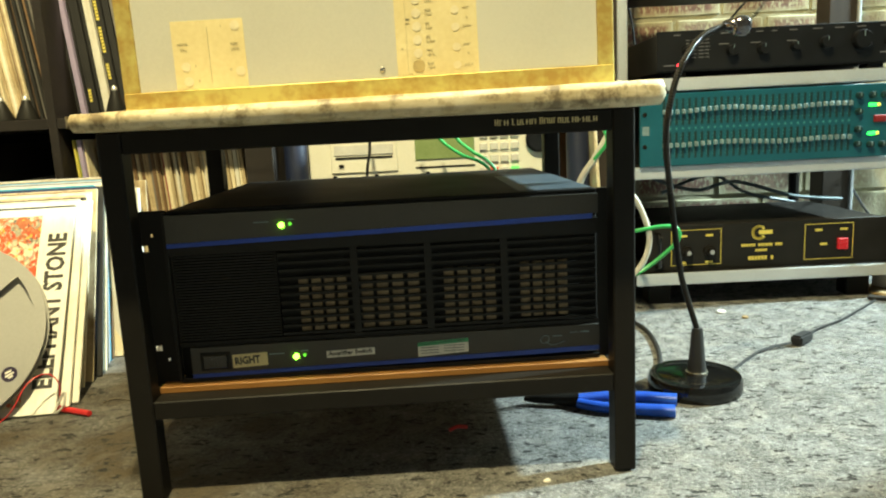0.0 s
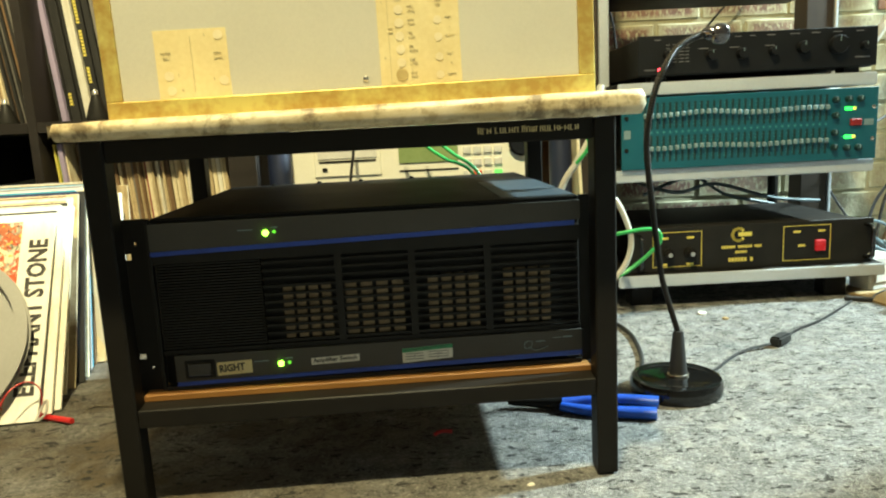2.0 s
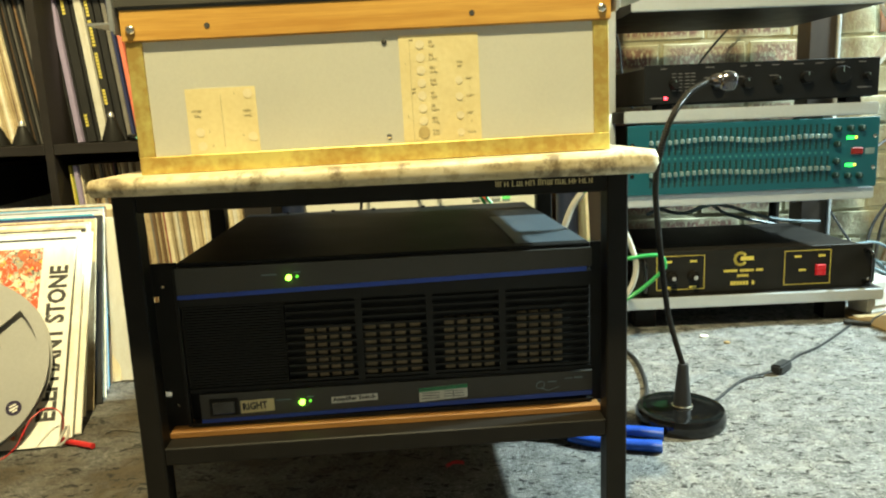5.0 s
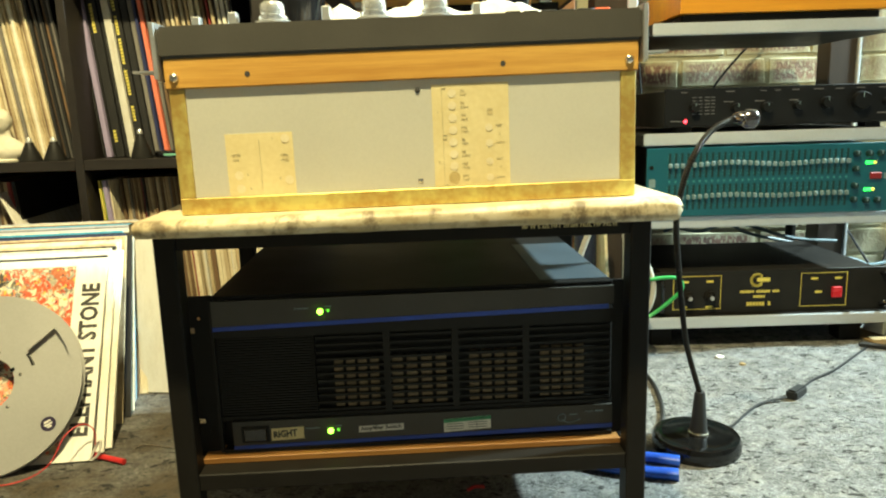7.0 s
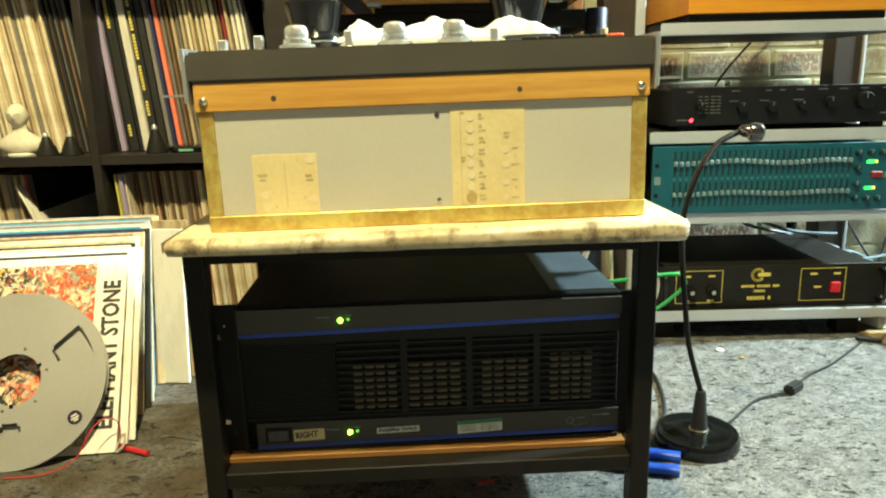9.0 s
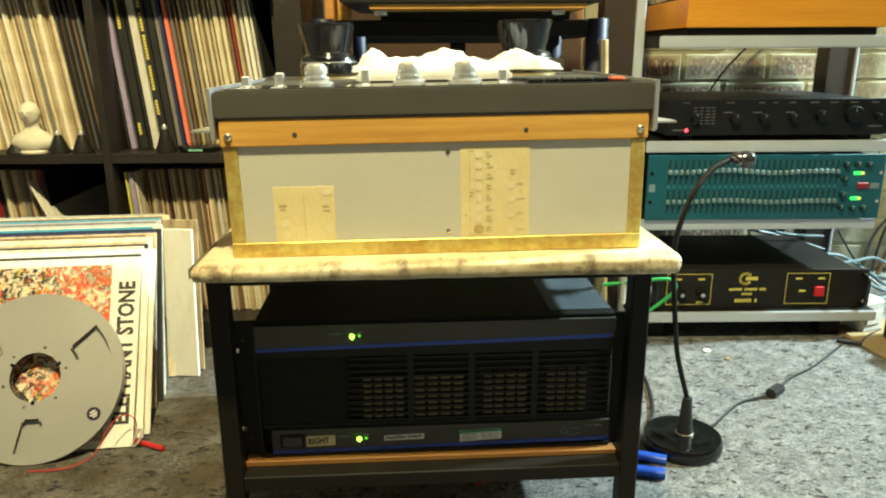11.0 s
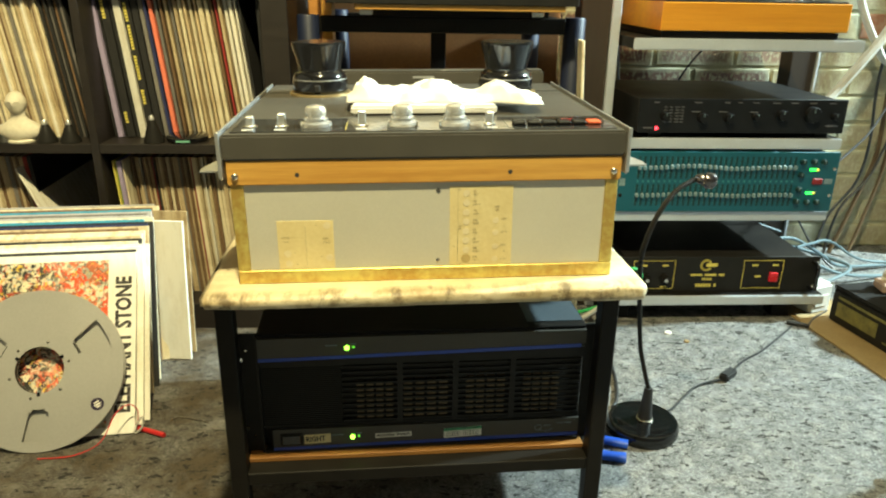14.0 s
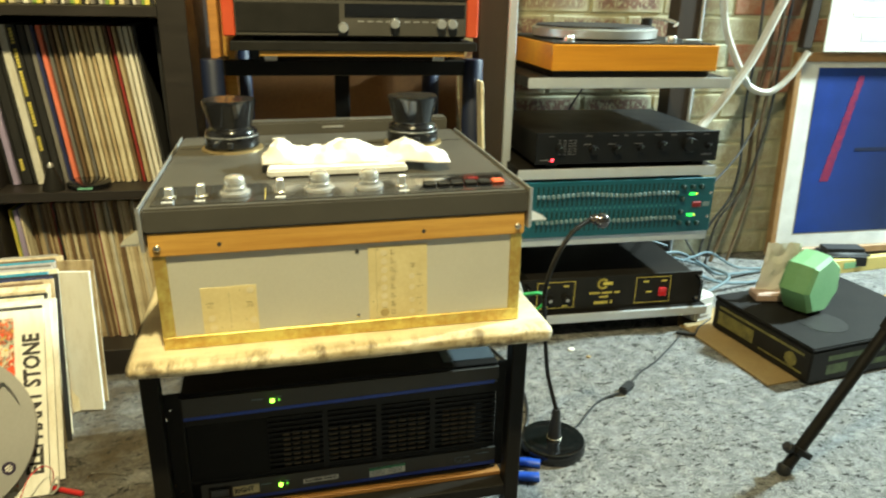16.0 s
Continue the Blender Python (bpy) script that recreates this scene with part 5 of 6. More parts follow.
spike_cone(-0.821, 1.353)
spike_cone(-0.774, 1.353)
spike_cone(-0.608, 1.356, 0, 0.056)
spike_cone(-0.905, 1.353, 0, 0.036)
puck = thing("record_weight", pose(-0.545, 1.374, 0.4165), "flat round black disc lying on the shelf", "disc")
part("disc", lathe([(0.040, 0), (0.042, 0.003), (0.042, 0.010), (0.038, 0.013)], 32), M_GLOSSBLACK, puck, "", True)
part("emblem", box(-0.012, 0.016, -0.0422, -0.0412, 0.004, 0.008), mat("green_glint_label", (0.2, 0.5, 0.35), None, 0.4), puck)

# ---- microphone on the floor ----
mic = thing("gooseneck_microphone", pose(0.320, 0.932, 0), "black gooseneck desk microphone with a shiny head standing on the carpet", "microphone")
part("base", lathe([(0.060, 0), (0.0615, 0.003), (0.0615, 0.016), (0.0585, 0.0215), (0.050, 0.0235), (0.047, 0.0225), (0.022, 0.0235)], 56, pose(0.004, -0.012, 0)), mat("polished_black_base", (0.005, 0.005, 0.005), None, 0.13), mic, "round glossy black base", True)
part("base_ring", lathe([(0.0145, 0.0236), (0.0145, 0.026), (0.012, 0.027)], 28, pose(0.006, -0.014, 0)), M_STEEL, mic, "thin metal ring", True)
part("boot", lathe([(0.0125, 0.0262), (0.0115, 0.035), (0.0075, 0.082), (0.0066, 0.086)], 24, pose(0.006, -0.014, 0)), M_RUBBER, mic, "tapered black boot", True)
EYE_Z = 0.3675
NECK = []
for x, z, y in ((0.3255, 0.094, 0.940), (0.317, 0.135, 0.937), (0.309, 0.173, 0.932), (0.297, 0.266, 0.902), (0.291, 0.334, 0.884), (0.295, 0.377, 0.870), (0.308, 0.424, 0.860), (0.333, 0.461, 0.868), (0.366, 0.476, 0.885)):
    k = y / 0.95
    NECK.append((x * k - 0.322, y - 0.945, EYE_Z + (z - EYE_Z) * k))
part("gooseneck", tube([(0.006, -0.014, 0.083)] + NECK[1:], 0.0039, 10, 8), M_BLACKMETAL, mic, "flexible black gooseneck", True)
bm = bmesh.new()
for i in range(3, len(NECK) - 1):
    a, b = Vector(NECK[i]), Vector(NECK[i + 1])
    n_r = int((b - a).length / 0.0032)
    for k in range(n_r):
        q = a.lerp(b, (k + 0.5) / n_r)
        # rings follow the same curve as the neck
        p0, p3 = Vector(NECK[i - 1]), Vector(NECK[min(i + 2, len(NECK) - 1)])
        t = (k + 0.5) / n_r
        q = 0.5 * (2 * a + (b - p0) * t + (2 * p0 - 5 * a + 4 * b - p3) * t * t + (3 * a - p0 - 3 * b + p3) * t ** 3)
        add(bm, lathe([(0.0037, -0.0008), (0.00415, 0), (0.0037, 0.0008)], 10), Matrix.Translation(q) @ (b - a).to_track_quat("Z", "Y").to_matrix().to_4x4())
part("gooseneck_spiral", bm, mat("dark_spiral_metal", (0.02, 0.02, 0.02), None, 0.32, 0.2), mic, "shiny spiral rings", True)
hd = Vector(NECK[-1])
aim = Vector((0.85, -0.3, -0.12)).to_track_quat("Z", "Y").to_matrix().to_4x4()
part("head", lathe([(0.004, -0.004), (0.0065, 0.0), (0.008, 0.003), (0.0085, 0.009), (0.0115, 0.011), (0.0125, 0.016), (0.0118, 0.023), (0.008, 0.027), (0.003, 0.0285)], 28, Matrix.Translation(hd) @ aim), mat("smoked_chrome", (0.16, 0.15, 0.16), None, 0.14, 0.9), mic, "shiny dark microphone head", True)

lead = thing("microphone_lead", pose(0, 0, 0), "thin black lead with an inline box lying on the carpet", "cable")
part("wire", tube([(0.372, 0.955, 0.01), (0.403, 0.982, 0.004), (0.47, 1.051, 0.004), (0.53, 1.075, 0.006)], 0.0022), M_BLACKWIRE, lead, "", True)
part("inline_box", box(-0.021, 0.021, -0.009, 0.009, 0.001, 0.017, 0.003, 2), M_RUBBER, lead, "ribbed dark inline box").matrix_local = pose(0.552, 1.088, 0, 0, 0, 40)
part("wire", tube([(0.568, 1.102, 0.007), (0.61, 1.15, 0.004), (0.68, 1.20, 0.004), (0.80, 1.310, 0.004)], 0.0022), M_BLACKWIRE, lead, "", True)
part("plug", box(-0.024, 0.024, -0.0045, 0.0045, 0.0005, 0.009, 0.002), M_RUBBER, lead).matrix_local = pose(0.818, 1.318, 0, 0, 0, -28)
part("wire", tube([(0.838, 1.308, 0.004), (0.87, 1.345, 0.004), (0.93, 1.39, 0.004)], 0.0022), M_BLACKWIRE, lead, "", True)
loop = solo("black_cable", tube([(0.255, 1.45, 0.004), (0.312, 1.30, 0.004), (0.333, 1.19, 0.004), (0.324, 1.09, 0.004), (0.305, 1.013, 0.004), (0.29, 0.985, 0.005)], 0.0038), M_BLACKWIRE, pose(0, 0, 0), "black cable lying on the carpet", "cable", smooth=True)

pl = thing("pliers", pose(0.155, 0.880, 0.0), "pliers with blue vinyl grips lying on the carpet", "pliers")
def grip(points, r0, r1):
    """A slightly flattened dipped-vinyl sleeve with a blunt end and a raised shoulder."""
    bm = tube(points, r0, 14, 8, r1)
    for v in bm.verts:
        v.co.z = 0.0075 + (v.co.z - points[0][2]) * 0.78
    return bm


part("grip", grip([(0.002, 0.006, 0.0), (0.04, 0.009, 0.0), (0.085, 0.002, 0.0), (0.128, -0.013, 0.0)], 0.0072, 0.0096), M_BLUEGRIP, pl, "blue vinyl grip", True)
part("grip", grip([(0.002, -0.010, 0.0), (0.03, -0.026, 0.0), (0.07, -0.038, 0.0), (0.114, -0.049, 0.0)], 0.0078, 0.0100), M_BLUEGRIP, pl, "blue vinyl grip", True)
part("jaws", tube([(0.004, -0.002, 0.009), (-0.03, 0.004, 0.009), (-0.065, 0.012, 0.008)], 0.010, 10, 4, 0.003), M_BLACKMETAL, pl, "dark steel jaws", True)

solo("red_scrap", tube([(-0.010, 0.815, 0.003), (0.0, 0.82, 0.005), (0.012, 0.822, 0.003)], 0.0024, 6), M_REDWIRE, pose(0, 0, 0), "tiny red plastic scrap on the carpet under the table", "scrap", smooth=True)

# ---- floor scraps on the left ----
solo("red_clip", tube([(-0.567, 0.968, 0.018), (-0.566, 0.955, 0.006), (-0.556, 0.944, 0.005), (-0.530, 0.932, 0.005), (-0.501, 0.919, 0.005)], 0.0042, 8), M_REDWIRE, pose(0, 0, 0), "bent red plastic strip on the carpet", "scrap", smooth=True)
solo("red_wire", tube([(-0.685, 0.862, 0.003), (-0.63, 0.868, 0.004), (-0.59, 0.882, 0.02), (-0.572, 0.905, 0.055), (-0.556, 0.925, 0.062), (-0.546, 0.935, 0.045), (-0.553, 0.94, 0.012), (-0.562, 0.944, 0.004)], 0.0009, 6), M_REDWIRE, pose(0, 0, 0), "thin curled red wire on the carpet", "wire", smooth=True)
solo("grey_wire", tube([(-0.556, 0.930, 0.003), (-0.548, 0.938, 0.022), (-0.54, 0.936, 0.03), (-0.541, 0.93, 0.014), (-0.552, 0.928, 0.004)], 0.0018, 6), M_WHITEWIRE, pose(0, 0, 0), "small curl of grey wire", "wire", smooth=True)
solo("bare_wire", tube([(-0.505, 0.966, 0.002), (-0.497, 0.978, 0.002), (-0.47, 0.972, 0.002), (-0.438, 0.96, 0.002)], 0.0012, 6), M_STEEL, pose(0, 0, 0), "short bare wire on the carpet", "wire", smooth=True)
for x, y, r, mm in ((0.500, 1.285, 0.008, M_PAPERWHITE), (0.528, 1.245, 0.006, M_MDF), (0.09, 0.685, 0.004, M_PAPERWHITE)):
    bm = bmesh.new()
    bmesh.ops.create_icosphere(bm, subdivisions=2, radius=r)
    for v in bm.verts:
        v.co *= 1 + 0.35 * noise.noise(v.co * 160 + Vector((x * 50, 0, 0)))
        v.co.z = v.co.z * 0.45 + r * 0.3
    solo("crumb", bm, mm, pose(x, y, 0), "tiny pale crumb on the carpet", "crumb", "crumbs")

# ---- behind the table: stand, tuner and sampler ----
stand = thing("equipment_stand", pose(0, 0, 0), "black stand with navy tubular posts behind the table", "stand")
for x, y in ((-0.284, 1.375), (0.258, 1.39), (-0.25, 1.70), (0.22, 1.70)):
    part("post", lathe([(0.022, 0.0), (0.022, 0.668), (0.020, 0.671)], 24, pose(x, y, 0)), M_NAVY, stand, "navy tubular post", True)
part("crossbar", box(-0.262, 0.236, 1.372, 1.396, 0.638, 0.669, 0.002), M_BLACKMETAL, stand)
part("crossbar", box(-0.228, 0.198, 1.69, 1.712, 0.628, 0.664, 0.002), M_BLACKMETAL, stand)
part("crossbar", box(-0.285, -0.262, 1.397, 1.68, 0.636, 0.664, 0.002), M_BLACKMETAL, stand)
part("crossbar", box(0.236, 0.258, 1.412, 1.68, 0.636, 0.664, 0.002), M_BLACKMETAL, stand)
part("centre_strut", box(-0.03, 0.005, 1.60, 1.62, 0.30, 0.6275, 0.002), M_BLACKMETAL, stand)
part("wooden_board", box(-0.185, 0.215, 1.285, 1.66, 0.6845, 0.6945, 0.001), M_PLANK, stand, "thin wooden board with a bright edge")
part("spacer", box(-0.17, 0.20, 1.375, 1.395, 0.6695, 0.684), M_BLACKMETAL, stand)
part("spacer", box(-0.17, 0.20, 1.691, 1.71, 0.6645, 0.684), M_BLACKMETAL, stand)
part("black_board", box(-0.238, 0.238, 1.278, 1.66, 0.695, 0.712, 0.001), M_BLACKPANEL, stand)
for x in (-0.165, 0.165):
    part("board_bracket", box(x - 0.012, x + 0.012, 1.30, 1.33, 0.6745, 0.684, 0.001), M_ALU if x < 0 else M_STEEL, stand)
tuner = thing("stereo_receiver", pose(-0.232, 1.290, 0.7125), "black receiver with silver knobs and red end cheeks", "receiver")
part("case", box(0.006, 0.450, 0.008, 0.30, 0.006, 0.14, 0.002), M_AMPTOP, tuner)
part("front_panel", box(0.006, 0.450, 0, 0.0078, 0.010, 0.075, 0.001), M_AMPGREY, tuner)
part("front_window", box(0.008, 0.20, -0.002, -0.0002, 0.016, 0.070, 0.001), M_BLACKPANEL, tuner)
part("dial_strip", box(0.21, 0.446, -0.0015, -0.0002, 0.045, 0.070, 0.001), M_GLOSSBLACK, tuner)
part("upper_panel", box(0.006, 0.450, 0.0, 0.0078, 0.0765, 0.14, 0.001), M_BLACKPANEL, tuner)
for x in (0.206, 0.306, 0.398, 0.420):
    part("knob", lathe([(0.0095, 0), (0.0095, 0.012), (0.0085, 0.014)], 18, pose(x, -0.002 if x < 0.21 else -0.0001, 0.026 if x < 0.3 else 0.034, 90)), M_ALU, tuner, "silver knob", True)
bm = bmesh.new()
for k in range(10):
    box(0.235 + k * 0.018, 0.247 + k * 0.018, -0.0006, -0.0001, 0.036, 0.0385, bm=bm)
part("panel_print", bm, mat("pale_grey_print", (0.3, 0.3, 0.3), None, 0.5), tuner)
for x0, x1 in ((-0.018, 0.005), (0.451, 0.474)):
    part("end_cheek", box(x0, x1, 0.0, 0.28, 0.008, 0.15, 0.002), mat("red_orange_cheek", (0.6, 0.09, 0.03), (0.5, 0.06, 0.02), 0.45) if x0 < 0 else bpy.data.materials["red_orange_cheek"], tuner, "red end cheek")
    part("foot", box(x0 + (0.03 if x0 < 0 else -0.03), x1 + (0.03 if x0 < 0 else -0.03), 0.02, 0.05, 0, 0.0058), M_RUBBER, tuner)

plinth_box = solo("wooden_crate", box(-0.215, 0.20, 1.46, 1.67, 0, 0.168, 0.003), M_SHELFBLACK, pose(0, 0, 0), "dark wooden crate under the sampler", "crate")
smp = thing("sampler", pose(-0.258, 1.425, 0.1685), "beige studio sampler with a green display and coloured keys", "sampler")
part("case", box(-0.020, 0.482, 0.006, 0.26, 0.0, 0.222, 0.003), M_BEIGE, smp)
part("front_panel", box(-0.022, 0.484, 0, 0.0058, 0.0, 0.224, 0.002), M_BEIGE, smp)
dd = part("disk_drive", box(0.032, 0.165, -0.004, -0.0002, 0.115, 0.178, 0.002), M_BEIGE, smp)
part("drive_slot", box(0.042, 0.155, -0.0052, -0.0041, 0.143, 0.147), M_GREYFOAM, dd)
part("drive_flap", box(0.040, 0.157, -0.006, -0.0041, 0.150, 0.171, 0.001), M_WHITEPAINT, dd)
part("drive_button", box(0.048, 0.058, -0.0075, -0.0042, 0.1275, 0.1335, 0.001), M_BLACKPANEL, dd)
part("display", box(0.200, 0.318, -0.003, -0.0002, 0.135, 0.200, 0.001), M_LCD, smp, "green display")
for i in range(4):
    for j in range(4):
        lit = {(1, 0): M_ORANGEBTN, (3, 0): mat("green_lit_key", (0.15, 0.7, 0.15), None, 0.4, glow=(0.2, 1, 0.2, 0.5))}.get((i, j), M_WHITEPAINT)
        part("key", box(0.328 + i * 0.0205, 0.344 + i * 0.0205, -0.005, -0.0002, 0.100 + j * 0.024, 0.1145 + j * 0.024, 0.0015), lit, smp)
part("jog_wheel", lathe([(0.026, 0), (0.026, 0.008), (0.022, 0.012)], 32, pose(0.445, -0.0002, 0.165, 90)), M_GLOSSBLACK, smp, "black jog wheel", True)
part("print_strip", box(0.20, 0.318, -0.001, -0.0002, 0.118, 0.1215), M_GREYFOAM, smp)
for name, mm, r, pts in (
        ("green_cable", M_GREENWIRE, 0.0032, ((-0.05, 1.33, 0.42), (-0.012, 1.32, 0.35), (0.03, 1.31, 0.315), (0.079, 1.30, 0.288), (0.12, 1.30, 0.20), (0.2, 1.33, 0.06))),
        ("green_cable", M_GREENWIRE, 0.0032, ((-0.01, 1.33, 0.42), (0.02, 1.32, 0.35), (0.05, 1.31, 0.32), (0.088, 1.30, 0.290), (0.14, 1.29, 0.20), (0.23, 1.32, 0.05))),
        ("black_cable", M_BLACKWIRE, 0.0028, ((-0.14, 1.34, 0.42), (-0.137, 1.33, 0.34), (-0.145, 1.33, 0.29), (-0.16, 1.35, 0.18), (-0.17, 1.40, 0.05))),
        ("white_cable", M_WHITEWIRE, 0.0065, ((0.31, 1.27, 0.43), (0.29, 1.25, 0.352), (0.262, 1.25, 0.30), (0.236, 1.26, 0.255), (0.21, 1.28, 0.15), (0.2, 1.3, 0.02))),
        ("white_cable", M_WHITEWIRE, 0.005, ((0.27, 1.26, 0.43), (0.275, 1.25, 0.36), (0.298, 1.25, 0.31), (0.302, 1.25, 0.26), (0.31, 1.26, 0.12))),
        ("white_cable", M_WHITEWIRE, 0.0052, ((0.300, 1.255, 0.255), (0.330, 1.25, 0.228), (0.350, 1.25, 0.185), (0.357, 1.25, 0.150), (0.348, 1.25, 0.115), (0.325, 1.25, 0.084), (0.29, 1.26, 0.05), (0.26, 1.3, 0.008))),
        ("green_cable", M_GREENWIRE, 0.0036, ((0.27, 1.27, 0.155), (0.326, 1.25, 0.167), (0.375, 1.245, 0.174), (0.402, 1.245, 0.171), (0.408, 1.245, 0.152), (0.390, 1.248, 0.130), (0.358, 1.25, 0.104), (0.325, 1.25, 0.085), (0.28, 1.27, 0.06))),
        ("green_cable", M_GREENWIRE, 0.003, ((0.25, 1.20, 0.30), (0.27, 1.19, 0.33), (0.262, 1.2, 0.36), (0.29, 1.22, 0.34), (0.30, 1.24, 0.26)))):
    solo(name, tube(pts, r, 8), mm, pose(0, 0, 0), name.split("_")[0] + " cable hanging behind the table", "cable", "cables behind the table", smooth=True)
solo("hardboard_sheet", box(-0.31, 0.30, 1.735, 1.75, 0, 1.2, 0.002), M_BROWNPANEL, pose(0, 0, 0), "upright brown hardboard panel behind the stand", "panel")
solo("leaning_plank", box(-0.012, 0.012, -0.03, 0.03, 0, 1.3, 0.002), M_PLANK, pose(-0.262, 1.56, 0, 0, 0, 0), "narrow varnished plank standing upright", "plank")
solo("leaning_plank", box(-0.010, 0.010, -0.03, 0.03, 0, 1.3, 0.002), M_WOODEDGE, pose(-0.288, 1.53, 0, 0, 0, 0), "narrow brown plank standing upright", "plank")
solo("cream_card", box(-0.003, 0.003, -0.11, 0.11, 0, 0.63, 0.001), SLEEVES["cream"], pose(0.298, 1.44, 0.001, 0, -3, 0), "tall cream card standing by the stand", "card")

# ---- right-hand corner ----
pic = thing("framed_picture", pose(1.362, 1.775, 0.012, -3.0, 0, 0), "oak-framed blue abstract picture with a red stroke leaning on the wall", "picture")
PWD, PHT = 0.78, 0.645
for a in ((0, PWD, 0, 0.024), (0, PWD, PHT - 0.028, PHT), (0, 0.020, 0.0245, PHT - 0.0285), (PWD - 0.02, PWD, 0.0245, PHT - 0.0285)):
    part("frame_bar", box(a[0], a[1], 0, 0.026, a[2], a[3], 0.002), M_FRAMEWOOD, pic, "oak frame bar")
part("mount", box(0.0205, PWD - 0.0205, 0.010, 0.014, 0.0248, PHT - 0.0288), M_WHITEPAINT, pic, "white mount")
part("image", box(0.085, PWD - 0.06, 0.0085, 0.0095, 0.075, PHT - 0.045), blue_print(), pic, "deep blue print")
bm = bmesh.new()
random.seed(9)
for k in range(60):
    u = k / 59
    w = 0.016 - 0.006 * u + random.uniform(-0.002, 0.002)
    box(0.165 + 0.075 * u - w, 0.165 + 0.075 * u + w, 0.0078, 0.0084, 0.245 + 0.325 * u, 0.2515 + 0.325 * u, bm=bm)
part("red_stroke", bm, mat("crimson_ink", (0.30, 0.016, 0.05), (0.12, 0.015, 0.08), 0.5, scale=60), pic, "dry red brush stroke")
part("dark_stroke", box(0.26, 0.42, 0.0078, 0.0084, 0.34, 0.352), mat("dark_blue_ink", (0.005, 0.01, 0.04), None, 0.5), pic)
pos = thing("poster", pose(1.43, 1.79, 0.66, -1.5, 0, 0), "white poster with faint violet marks standing above the picture", "poster")
part("sheet", box(0, 0.62, 0, 0.004, 0, 0.5), M_PAPERWHITE, pos)
for a, b, c, d in ((0.08, 0.20, 0.10, 0.114), (0.10, 0.18, 0.145, 0.155), (0.12, 0.26, 0.03, 0.06)):
    part("faint_mark", box(a, b, -0.0006, -0.0001, c, d), mat("faint_violet", (0.55, 0.48, 0.62), (0.65, 0.6, 0.66), 0.7) if a == 0.08 else bpy.data.materials["faint_violet"], pos)
solo("dark_batten", box(0, 0.03, 0, 0.03, 0, 0.62, 0.002), M_BROWNPOST, pose(1.365, 1.80, 0.67, 0, 3, 0), "dark upright batten beside the poster", "batten")

